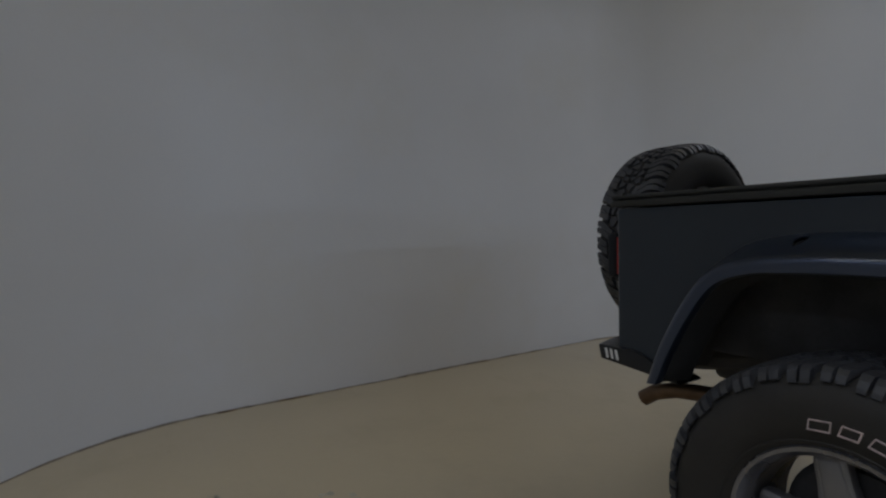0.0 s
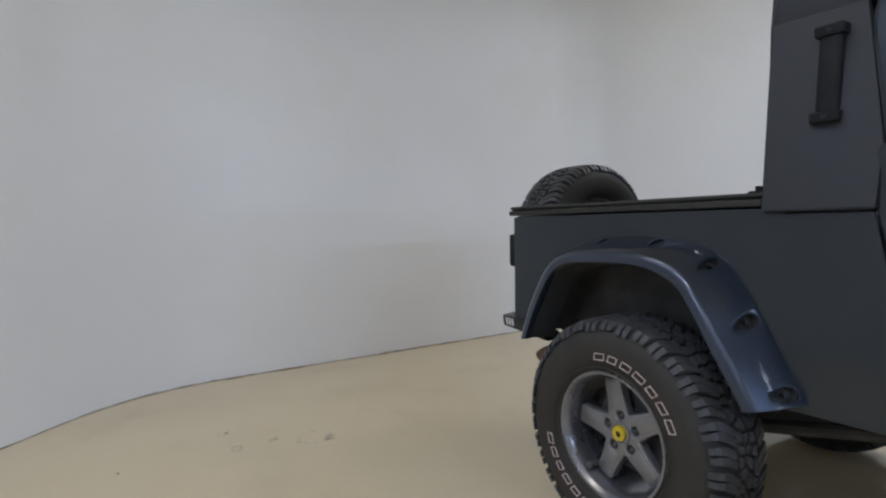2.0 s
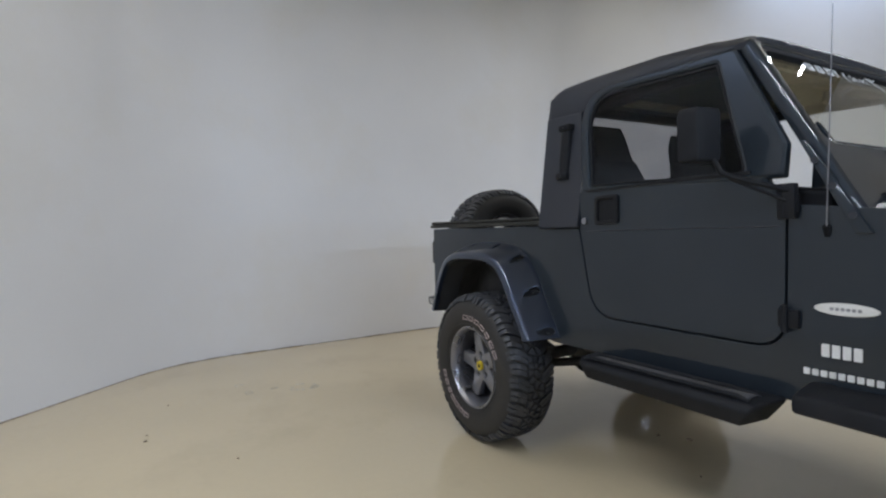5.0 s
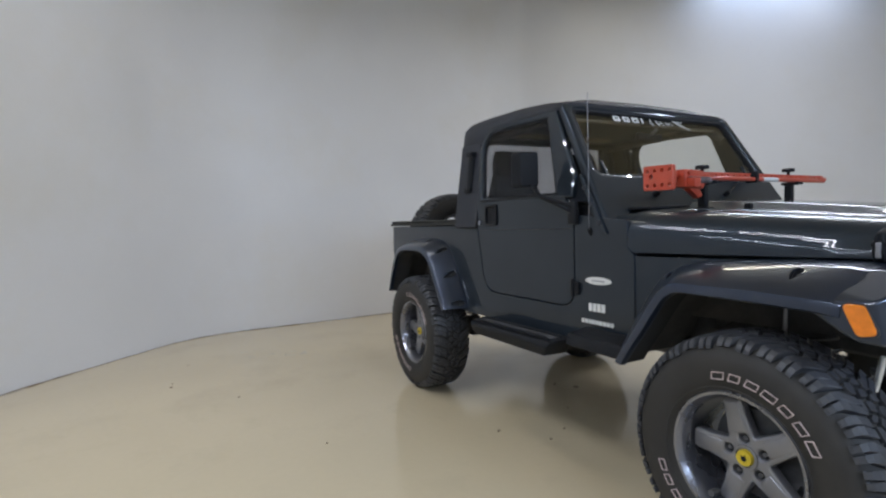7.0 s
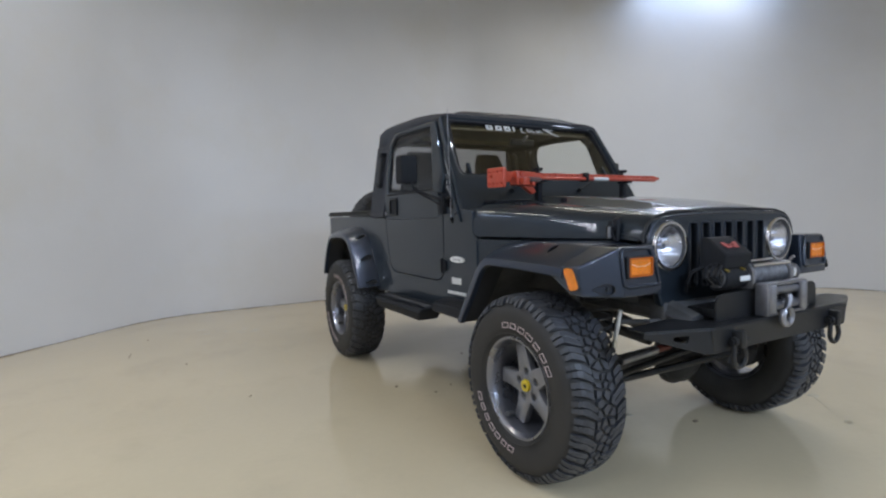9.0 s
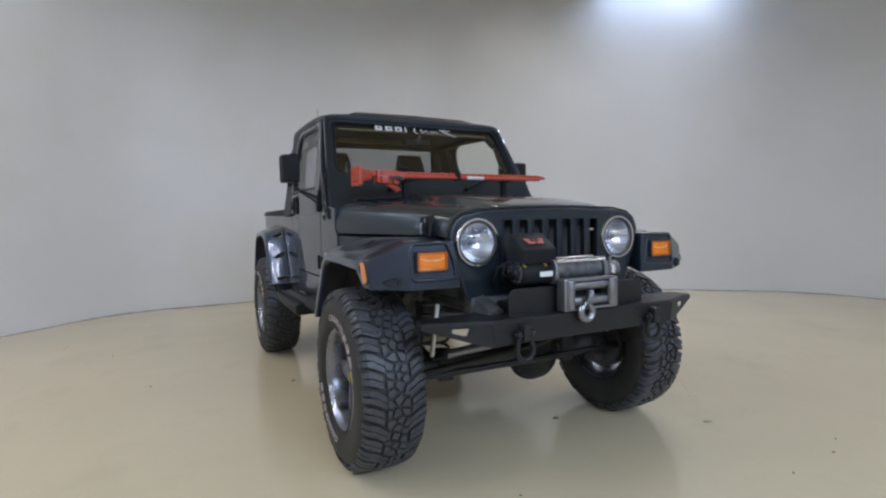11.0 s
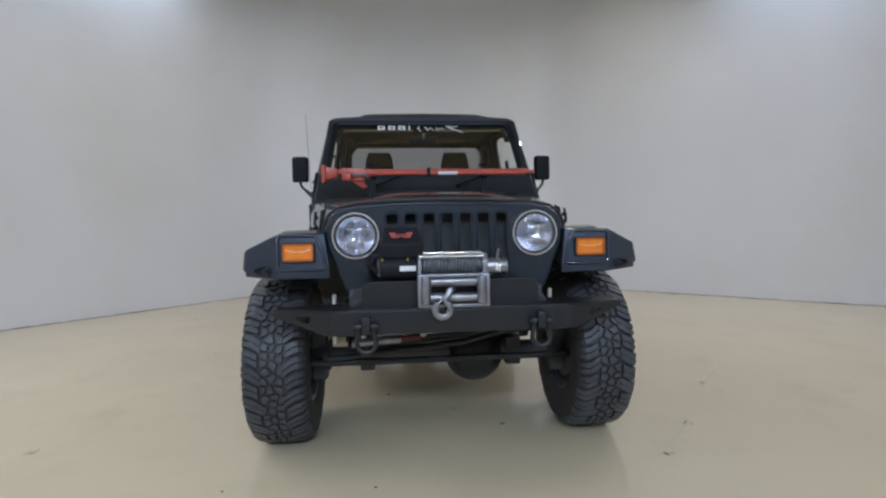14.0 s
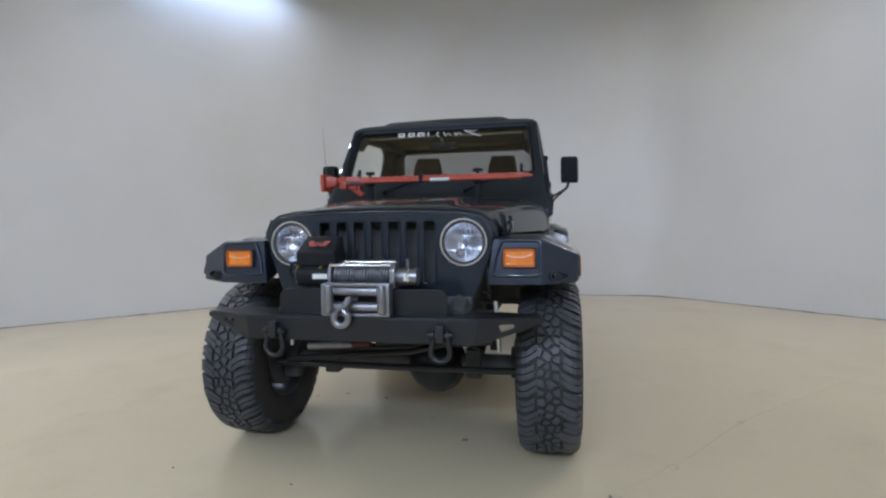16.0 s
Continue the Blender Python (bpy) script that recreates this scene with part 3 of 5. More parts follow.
hinges = sides("windscreen_hinge", pillar_hinge, M_PAINT)
for f in (0.12, 0.45, 0.75):
    sides("bolt", lambda: rod((0.562 - 0.17 * f, -0.800 + 0.02 * f, 1.22 + 0.28 * f), (0.566 - 0.17 * f, -0.812 + 0.02 * f, 1.22 + 0.28 * f), 0.011, 8), M_TOP, parent=hinges)

# bonnet, cowl and grille
def hood_row(x, w, top, low, drop=0.0, dome=0.0):
    half = [(0.0, top + dome), (0.20, top - 0.002 + dome), (0.325, top - 0.005 + dome * 0.85), (0.352, top - 0.016), (w - 0.15, top - 0.024), (w - 0.085, top - 0.034), (w - 0.045, top - 0.055),
            (w - 0.018, top - 0.085), (w - 0.004, top - 0.125), (w, low + 0.03), (w, low)]
    last = 9.0
    for k, (y, z) in enumerate(half):
        last = min(z, last - 0.0008)
        half[k] = (y, max(last, low + 0.002 * (10 - k)))
    return [(x, -y, z - drop) for y, z in half[::-1]] + [(x, y, z - drop) for y, z in half[1:]]
def hood():
    rows = []
    for k in range(9):
        f = k / 8
        rows.append(hood_row(0.694 + f * 0.93, 0.784 - 0.210 * f ** 1.05, 1.328 - 0.078 * f ** 1.3, 1.115 - 0.012 * f, 0.0, 0.020 - 0.006 * f if f < 0.8 else 0.010 if f < 0.9 else 0.0))
    rows += [hood_row(1.66, 0.568, 1.243, 1.096), hood_row(1.69, 0.565, 1.234, 1.096), hood_row(1.708, 0.560, 1.224, 1.098), hood_row(1.714, 0.556, 1.212, 1.10)]
    return loft(rows)
bonnet = part("bonnet", hood(), M_PAINT, truck, "glossy dark blue bonnet with a raised centre", angle=45)
part("cowl", loft([hood_row(0.40, 0.784, 1.318, 1.12), hood_row(0.56, 0.784, 1.318, 1.12), hood_row(0.685, 0.784, 1.322, 1.12)]), M_PAINT, truck, angle=45)
part("cowl_vent", block(0.50, 0.672, -0.60, 0.60, 1.312, 1.324, 0.003), M_PLASTIC, truck)
for k in range(12):
    part("vent_slat", block(0.58, 0.655, -0.40 + k * 0.07, -0.385 + k * 0.07, 1.324, 1.328, 0.001), M_DARK, truck)
def latch():
    bm = hull([(1.558, -0.598, 1.09), (1.612, -0.592, 1.09), (1.565, -0.612, 1.10), (1.605, -0.606, 1.10), (1.568, -0.600, 1.19), (1.602, -0.594, 1.19), (1.57, -0.570, 1.205), (1.60, -0.565, 1.205)], 0.006)
    rod((1.565, -0.622, 1.155), (1.606, -0.616, 1.155), 0.010, 10, bm)
    tube([(1.574, -0.615, 1.10), (1.574, -0.630, 1.13), (1.582, -0.622, 1.185)], 0.006, 8, bm=bm)
    return tube([(1.598, -0.611, 1.10), (1.598, -0.626, 1.13), (1.590, -0.618, 1.185)], 0.006, 8, bm=bm)
latches = sides("bonnet_latch", latch, M_PLASTIC, "black rubber bonnet latch", parent=[bonnet, bonnet])
sides("latch_hook", lambda: block(1.578, 1.594, -0.634, -0.622, 1.108, 1.160, 0.005, 3), M_SILVER, parent=latches)
for y in (-0.37, 0.30):
    part("washer_nozzle", block(0.99, 1.02, y - 0.012, y + 0.012, 1.29, 1.318, 0.004), M_PLASTIC, bonnet)
sides("bonnet_bumper", lambda: rod((0.93, -0.60, 1.268), (0.93, -0.60, 1.296), 0.016, 14), M_PLASTIC, parent=[bonnet, bonnet])

FRONT = basis((1.716, 0, 0), (0, 1, 0), (0, 0, 1))
def grille():
    out = [(-0.47, 0.80), (0.47, 0.80), (0.552, 1.02), (0.560, 1.115), (0.525, 1.180), (0.40, 1.206), (0.0, 1.216), (-0.40, 1.206), (-0.525, 1.180), (-0.560, 1.115), (-0.552, 1.02)]
    loops = [round_corners(out, [0.03, 0.03, 0.05, 0.04, 0.05, 0.1, 0.1, 0.1, 0.05, 0.04, 0.05])]
    for k in range(7):
        y = -0.254 + k * 0.0862
        loops.append(round_corners([(y - 0.028, 0.875), (y + 0.028, 0.875), (y + 0.028, 1.166), (y - 0.028, 1.166)], 0.016))
    for y in (-0.4225, 0.4225):
        loops.append(circle2(y, 1.066, 0.098, 36))
    return plate(loops, 0.036, 0.009, FRONT)
grille_panel = part("grille", grille(), M_PAINT, truck, "body-coloured grille panel with seven upright slots")
def slot_lip(k):
    y = -0.254 + k * 0.0862
    line = round_corners([(y - 0.029, 0.874), (y + 0.029, 0.874), (y + 0.029, 1.167), (y - 0.029, 1.167)], 0.017)
    return tube([(1.7335, a, b) for a, b in line], 0.0042, 8, True)
for k in range(7):
    part("slot_lip", slot_lip(k), M_GLOSS, grille_panel)
def grille_core():
    bm = block(1.60, 1.64, -0.31, 0.31, 0.80, 1.19, 0.004)
    return bm
part("radiator", grille_core(), M_DARK, truck)
def bonnet_seal():
    line = [(-0.572, 1.09), (-0.566, 1.125), (-0.545, 1.166), (-0.50, 1.198), (-0.41, 1.216), (-0.2, 1.225), (0.0, 1.228)]
    return tube([(1.720, y, z) for y, z in line] + [(1.720, -y, z) for y, z in line[-2::-1]], 0.0065, 8)
part("bonnet_seal", bonnet_seal(), M_BLACK, bonnet)
def grille_brow():
    """The rolled upper edge of the grille panel."""
    line = [(-0.553, 1.085), (-0.548, 1.118), (-0.528, 1.156), (-0.488, 1.184), (-0.40, 1.200), (-0.2, 1.208), (0.0, 1.211)]
    return tube([(1.731, y, z) for y, z in line] + [(1.731, -y, z) for y, z in line[-2::-1]], 0.0075, 12)
part("grille_brow", grille_brow(), M_GLOSS, grille_panel)
def headlamp_ring():
    return revolve([(0.094, 0.018), (0.100, 0.026), (0.108, 0.026), (0.114, 0.016), (0.114, 0.004), (0.094, 0.004), (0.094, 0.018)], "X", 48)
def bowl():
    """A deep mirror behind upright flutes, stepped across the middle."""
    bm = bmesh.new()
    rings, n = 14, 72
    rows = []
    for i in range(rings + 1):
        r = 0.006 + 0.088 * i / rings
        row = []
        for k in range(n):
            a = 2 * math.pi * k / n
            y, z = r * math.cos(a), r * math.sin(a)
            d = -0.052 + 7.0 * r * r + 0.0022 * abs(math.sin(math.pi * y / 0.019)) + (0.004 if abs(z) < 0.030 else 0.0)
            row.append(bm.verts.new((d, y, z)))
        rows.append(row)
    rows.append([bm.verts.new((-0.004, 0.098 * math.cos(2 * math.pi * k / n), 0.098 * math.sin(2 * math.pi * k / n))) for k in range(n)])
    for A, B in zip(rows, rows[1:]):
        for k in range(n):
            bm.faces.new((A[k], B[k], B[(k + 1) % n], A[(k + 1) % n]))
    bmesh.ops.recalc_face_normals(bm, faces=bm.faces)
    return bm
def lens():
    pts = [(0.0, 0.032), (0.03, 0.031), (0.06, 0.027), (0.085, 0.020), (0.096, 0.014), (0.096, 0.010), (0.084, 0.014), (0.06, 0.021), (0.03, 0.025), (0.0, 0.026)]
    return revolve(pts, "X", 40)
for sgn in (-1, 1):
    at = Matrix.Translation((1.722, sgn * 0.4225, 1.066))
    def put(bm):
        bmesh.ops.transform(bm, matrix=at, verts=bm.verts)
        return bm
    lamp = part("headlamp", put(bowl()), M_REFLECT, truck, "round clear headlamp with a chrome ring", angle=25)
    part("trim_ring", put(headlamp_ring()), M_CHROME, lamp)
    part("inner_ring", put(revolve([(0.0885, 0.020), (0.095, 0.027), (0.0955, 0.016), (0.089, 0.012), (0.0885, 0.020)], "X", 48)), M_DARK, lamp)
    g = part("lens", put(lens()), M_CLEAR, lamp)
    g.visible_shadow = False
    part("bulb_shield", put(rod((-0.045, 0, 0), (-0.015, 0, 0), 0.013, 16)), M_SILVER, lamp)

# front wings with wide flares
WING = [  # inner x, inner z, x and z of the lip of the arch
        (0.640, 0.650, 0.800, 0.645), (0.700, 0.745, 0.846, 0.715), (0.770, 0.860, 0.905, 0.796), (0.835, 0.955, 0.955, 0.868), (0.885, 1.010, 1.003, 0.936),
        (0.950, 1.050, 1.040, 0.968), (1.040, 1.075, 1.086, 0.983), (1.150, 1.088, 1.190, 0.981), (1.300, 1.092, 1.320, 0.978), (1.450, 1.092, 1.450, 0.972),
        (1.570, 1.090, 1.565, 0.966)]
def wing(lining=False):
    rows, inside = [], []
    for xi, zi, xo, zo in WING:
        hood_w = 0.784 - 0.212 * max(0.0, min(1.0, (xi - 0.694) / 0.93))
        y0 = min(0.735, hood_w - 0.03)
        inner, lip = Vector((xi, zi)), Vector((xo, zo))
        edge = lip + (inner - lip).normalized() * 0.038
        def at(p, y):
            return (p.x, y, p.y)
        bulge = Vector((0, 0.005))
        rows.append([(xi, -y0, zi), (xi, -0.770, zi), at(inner.lerp(edge, 0.12), -0.797), at(inner.lerp(edge, 0.45) + bulge * 0.8, -0.846), at(inner.lerp(edge, 0.80) + bulge, -0.898), at(edge, -0.925),
                     at(edge.lerp(lip, 0.16), -0.9345), at(edge.lerp(lip, 0.45), -0.938), at(edge.lerp(lip, 0.90), -0.938), at(lip, -0.932), at(lip, -0.915)])
        inside.append([at(lip, -0.914), at(lip, -0.86), at(lip, -0.80)])
    rows.append([(x + 0.055, y * 0.995, z - 0.010) for x, y, z in rows[-1]])
    return loft(glide(inside), thick=-0.005) if lining else loft(glide(rows), thick=-0.006)
wings = sides("front_wing", wing, M_FLARE, "dark blue wide front wing flare", angle=38)
sides("flare_lining", lambda: wing(True), M_BLACK, parent=wings)
def wing_nose():
    pts = [(1.50, -0.58, 1.088), (1.50, -0.768, 1.088), (1.50, -0.798, 1.0745), (1.50, -0.866, 1.042), (1.50, -0.915, 1.005), (1.50, -0.931, 0.993), (1.60, -0.936, 0.970),
           (1.768, -0.560, 1.082), (1.772, -0.772, 1.080), (1.705, -0.931, 1.008), (1.660, -0.937, 0.892), (1.721, -0.926, 0.886),
           (1.795, -0.772, 0.876), (1.790, -0.535, 0.874), (1.66, -0.56, 0.90), (1.79, -0.54, 0.93), (1.50, -0.60, 0.975), (1.50, -0.90, 0.975)]
    return hull(pts, 0.010, 3)
def wing_side():
    rows = []
    for xi, zi in ((0.735, 0.800), (0.770, 0.860), (0.835, 0.955), (0.885, 1.010), (0.950, 1.040), (1.040, 1.050), (1.16, 1.060), (1.40, 1.065), (1.60, 1.065)):
        f = max(0.0, (xi - 0.694) / 0.93)
        w = 0.784 - 0.210 * f ** 1.05
        low = min(zi, 1.06) - 0.05
        rows.append([(xi, -w - 0.002, 1.099 - 0.012 * f), (xi, -w - 0.003, (1.099 + low) / 2), (xi, -w - 0.003, low), (xi, -w + 0.03, low - 0.004)])
    return loft(rows)
sides("wing_side", wing_side, M_PAINT)
noses = sides("wing_nose", wing_nose, M_GLOSS, parent=wings)
def nose_rim():
    pts = [(1.794, -0.556, 0.918), (1.795, -0.766, 0.918), (1.776, -0.766, 1.070), (1.775, -0.600, 1.072), (1.785, -0.572, 1.005)]
    full = []
    for p, q in zip(pts, pts[1:] + pts[:1]):
        full += [Vector(p).lerp(Vector(q), t) for t in (0.08, 0.35, 0.65, 0.92)]
    return tube(full, 0.0080, 12, True)
sides("nose_rim", nose_rim, M_GLOSS, parent=wings)
def signal():
    bm = block(1.772, 1.797, -0.738, -0.612, 0.962, 1.030, 0.008, 3)
    for k in range(5):
        z = 0.966 + k * 0.0145
        block(1.7935, 1.7985, -0.732, -0.618, z, z + 0.004, 0.0015, bm=bm)
    return bm
signals = sides("turn_signal", signal, M_ORANGE, "amber turn signal lens")
def signal_ribs():
    return tube([(1.798, -0.730, 1.011), (1.799, -0.700, 1.000), (1.799, -0.650, 0.999), (1.798, -0.620, 1.009)], 0.0026, 6)
def signal_frame(y0, y1, z0, z1, grow, deep):
    out = round_corners([(y0 - grow, z0 - grow), (y1 + grow, z0 - grow), (y1 + grow, z1 + grow), (y0 - grow, z1 + grow)], 0.012)
    hole = round_corners([(y0, z0), (y1, z0), (y1, z1), (y0, z1)], 0.008)
    return plate([out, hole], deep, 0.002, basis((1.792, 0, 0), (0, 1, 0), (0, 0, 1)))
sides("lens_rim", lambda: signal_frame(-0.736, -0.614, 0.964, 1.028, 0.007, 0.024), M_RIMORANGE, parent=signals)
sides("lens_gasket", lambda: signal_frame(-0.7435, -0.6065, 0.9565, 1.0355, 0.006, 0.018), M_BLACK, parent=signals)
sides("lens_rib", signal_ribs, M_AMBER, parent=signals)
MARKER = [(1.618, 1.003), (1.684, 1.001), (1.720, 0.916), (1.664, 0.905)]
def marker(grow, thick, out):
    line = [(1.672 + (x - 1.672) * grow, 0.956 + (z - 0.956) * grow) for x, z in MARKER]
    return plate([round_corners(line, 0.018)], thick, 0.003, basis((0, out, 0), (1, 0, 0), (0, 0, 1)))
markers = sides("side_marker", lambda: marker(0.96, 0.020, -0.929), M_ORANGE, "amber side marker lens")
sides("marker_gasket", lambda: marker(1.05, 0.014, -0.930), M_BLACK, parent=markers)

# rear flares with bolt pockets
ARCH_IN = [(-1.868, 0.690), (-1.820, 0.830), (-1.745, 0.985), (-1.655, 1.090), (-1.560, 1.142), (-1.440, 1.160), (-1.320, 1.164), (-1.200, 1.160), (-1.085, 1.142), (-0.995, 1.098), (-0.925, 1.015), (-0.872, 0.925), (-0.805, 0.800), (-0.738, 0.682)]
ARCH_OUT = [(-1.790, 0.715), (-1.745, 0.820), (-1.680, 0.940), (-1.610, 1.030), (-1.520, 1.066), (-1.430, 1.074), (-1.320, 1.077), (-1.210, 1.074), (-1.120, 1.052), (-1.045, 1.008), (-0.985, 0.920), (-0.940, 0.840), (-0.885, 0.750), (-0.836, 0.668)]
def rear_flare(lining=False):
    rows, inside = [], []
    for (xi, zi), (xo, zo) in zip(ARCH_IN, ARCH_OUT):
        inner, lip = Vector((xi, zi)), Vector((xo, zo))
        edge = lip + (inner - lip).normalized() * 0.036
        def at(p, y):
            return (p.x, y, p.y)
        deep = lip + (Vector((-1.315, 0.44)) - lip).normalized() * 0.022
        rows.append([at(inner, -0.785), at(inner.lerp(edge, 0.03), -0.799), at(inner.lerp(edge, 0.30), -0.838), at(inner.lerp(edge, 0.65), -0.886), at(edge, -0.924),
                     at(edge.lerp(lip, 0.18), -0.9345), at(edge.lerp(lip, 0.50), -0.939), at(edge.lerp(lip, 0.92), -0.939), at(lip, -0.932), at(lip, -0.915)])
        inside.append([at(lip, -0.914), at(lip.lerp(deep, 0.5), -0.85), at(deep, -0.79)])
    return loft(glide(inside), thick=-0.005) if lining else loft(glide(rows), thick=-0.006)
flares = sides("rear_flare", rear_flare, M_FLARE, "dark blue wide rear wheel flare with bolt pockets", angle=38)
sides("flare_lining", lambda: rear_flare(True), M_BLACK, parent=flares)

def carve(ob, cutter):
    """Cuts a closed shape out of a finished part."""
    me = bpy.data.meshes.new("cutter")
    cutter.to_mesh(me)
    cutter.free()
    tool = new("cutter", me)
    cut = ob.modifiers.new("cut", "BOOLEAN")
    cut.object, cut.operation, cut.solver = tool, "DIFFERENCE", "EXACT"
    even = ob.modifiers.new("even", "WEIGHTED_NORMAL")
    even.keep_sharp = True
    done = bpy.data.meshes.new_from_object(ob.evaluated_get(bpy.context.evaluated_depsgraph_get()))
    ob.modifiers.clear()
    ob.data = done
    bpy.data.objects.remove(tool)
def pocket(mid, along, out, size):
    """A teardrop pocket: the cutter, its dark cup and its bolt. along points towards the lip, out is the normal."""
    mid, along, out = Vector(mid), Vector(along).normalized(), Vector(out).normalized()
    mid = mid + Vector((0, 0, lift(mid.x)))
    out = (out - along * out.dot(along)).normalized()
    m = basis(mid, along, out.cross(along))
    line = []
    for k in range(24):
        a = 2 * math.pi * k / 24
        x = math.cos(a)
        line.append((size * (x * 0.5), size * 0.21 * math.sin(a) * (1.0 - 0.50 * x)))
    wide = [(x * 1.08, y * 1.16) for x, y in line]
    tool = plate([line], 0.050, 0, m)
    cup = plate([wide, [(x * 0.985, y * 0.97) for x, y in line]], 0.020, 0, m @ Matrix.Translation((0, 0, -0.0165)))
    plate([wide], 0.004, 0, m @ Matrix.Translation((0, 0, -0.0285)), cup)
    bolt = rod(m @ Vector((-size * 0.20, 0, -0.027)), m @ Vector((-size * 0.20, 0, -0.010)), 0.0085, 8)
    return tool, cup, bolt
def pockets_on(places, parents):
    for left in (False, True):
        fix = mirrored if left else (lambda b: b)
        tools = None
        for mid, along, out, size in places:
            tool, cup, bolt = pocket(mid, along, out, size)
            part("pocket_cup", fix(cup), M_BLACK, parents[left], sprung=False)
            part("bolt", fix(bolt), M_STEEL, parents[left], sprung=False)
            tools = join(tools, fix(tool))
        carve(parents[left], tools)
def spot(arch_in, arch_out, i, y0, size, along=0.36):
    """A place on a flare's broad face, at station i of its arch."""
    def at(k):
        inner, lip = Vector(arch_in[k]), Vector(arch_out[k])
        edge = lip + (inner - lip).normalized() * 0.037
        return Vector((inner.x, y0, inner.y)), Vector((edge.x, -0.924, edge.y))
    a, b = at(i)
    p, q = at(max(i - 1, 0)), at(min(i + 1, len(arch_in) - 1))
    n = (b - a).cross(q[0] - p[0])
    if n.y > 0:
        n = -n
    return (a.lerp(b, along), b - a, n, size)
pockets_on([spot(ARCH_IN, ARCH_OUT, i, -0.799, size) for i, size in ((5, 0.075), (7, 0.08), (9, 0.092), (11, 0.100))] + [spot(ARCH_IN[:-1] + [(-0.757, 0.716)], ARCH_OUT[:-1] + [(-0.856, 0.703)], 13, -0.799, 0.100)], flares)
pockets_on([spot([w[:2] for w in WING], [w[2:] for w in WING], i, -0.790, size) for i, size in ((2, 0.085), (5, 0.08), (9, 0.075))], wings)
pockets_on([((1.772, -0.850, 0.915), (-0.5, -0.85, 0), (0.80, -0.55, 0.1), 0.085)], noses)

# steps
def side_step():
    bm = hull([(-0.475, -0.80, 0.665), (0.37, -0.80, 0.665), (-0.465, -0.90, 0.660), (-0.435, -0.945, 0.652), (0.335, -0.945, 0.655), (-0.42, -0.958, 0.635), (0.325, -0.962, 0.632), (-0.455, -0.90, 0.605), (-0.40, -0.938, 0.578), (0.285, -0.945, 0.575), (-0.42, -0.82, 0.58), (0.31, -0.82, 0.58)], 0.016, 4)
    return bm
steps = sides("side_step", side_step, M_PLASTIC, "black moulded plastic side step")
sides("step_tread", lambda: block(-0.40, 0.29, -0.918, -0.848, 0.656, 0.664, 0.006, 3), M_DARK, parent=steps)
for y in (-0.922, -0.842):
    sides("tread_rib", lambda: tube([(-0.425, y, 0.657), (-0.39, y, 0.667), (0.27, y, 0.667), (0.305, y, 0.657)], 0.009, 8), M_PLASTIC, parent=steps)
sides("step_bracket", lambda: rod((0.05, -0.5, 0.62), (0.05, -0.86, 0.60), 0.018, 10), M_STEEL, parent=steps)
sides("rocker_pad", lambda: hull([(0.42, -0.78, 0.735), (0.74, -0.78, 0.735), (0.43, -0.915, 0.715), (0.80, -0.925, 0.715), (0.43, -0.93, 0.66), (0.81, -0.935, 0.655), (0.45, -0.79, 0.64), (0.72, -0.79, 0.64)], 0.014, 3), M_PLASTIC)

# badges: plain shapes in their colours
def oval(grow, thick):
    line = [(0.520 + 0.086 * grow * math.cos(a), 0.970 + 0.0195 * grow * math.sin(a)) for a in (2 * math.pi * k / 32 for k in range(32))]
    return plate([line], thick, 0.001, basis((0, -0.788, 0), (1, 0, 0), (0, 0, 1)))
badges = sides("oval_badge", lambda: oval(1.0, 0.006), M_ZINC, "silver oval badge")
sides("badge_field", lambda: oval(0.80, 0.008), M_WHITE, parent=badges)
def bars(x0, x1, z, tall, n):
    bm, w = None, (x1 - x0) / n
    for k in range(n):
        line = round_corners([(x0 + k * w, z - tall / 2), (x0 + (k + 0.78) * w, z - tall / 2), (x0 + (k + 0.78) * w, z + tall / 2), (x0 + k * w, z + tall / 2)], 0.004, 3)
        bm = plate([line], 0.005, 0.0008, basis((0, -0.790, 0), (1, 0, 0), (0, 0, 1)), bm)
    return bm
sides("badge_bar", lambda: bars(0.478, 0.566, 0.970, 0.010, 6), M_SILVER, parent=badges)
sides("badge_block", lambda: bars(0.456, 0.570, 0.838, 0.040, 4), M_WHITE)
sides("badge_strip", lambda: bars(0.405, 0.622, 0.764, 0.020, 9), M_WHITE)

# mirrors and aerial
def mirror_box():
    pts = []
    for z, s in ((1.454, 0.92), (1.474, 1.0), (1.618, 1.0), (1.640, 0.92)):
        for x, y in ((0.118, -0.866), (0.098, -0.994), (0.190, -0.876), (0.172, -0.982)):
            pts.append((0.148 + (x - 0.148) * s, -0.929 + (y + 0.929) * s, z))
    return hull(pts, 0.014, 4)
mirrors = sides("door_mirror", mirror_box, M_PLASTIC, "black square door mirror on a tube arm")
sides("mirror_arm", lambda: tube([(0.375, -0.805, 1.340), (0.325, -0.835, 1.360), (0.235, -0.887, 1.395), (0.207, -0.910, 1.415), (0.190, -0.925, 1.462)], 0.0095, 10), M_PLASTIC, parent=mirrors)
sides("mirror_brace", lambda: tube([(0.375, -0.805, 1.300), (0.32, -0.83, 1.335), (0.225, -0.890, 1.392)], 0.006, 8), M_PLASTIC, parent=mirrors)
sides("mirror_mount", lambda: block(0.335, 0.39, -0.815, -0.785, 1.25, 1.365, 0.006), M_PLASTIC, parent=mirrors)
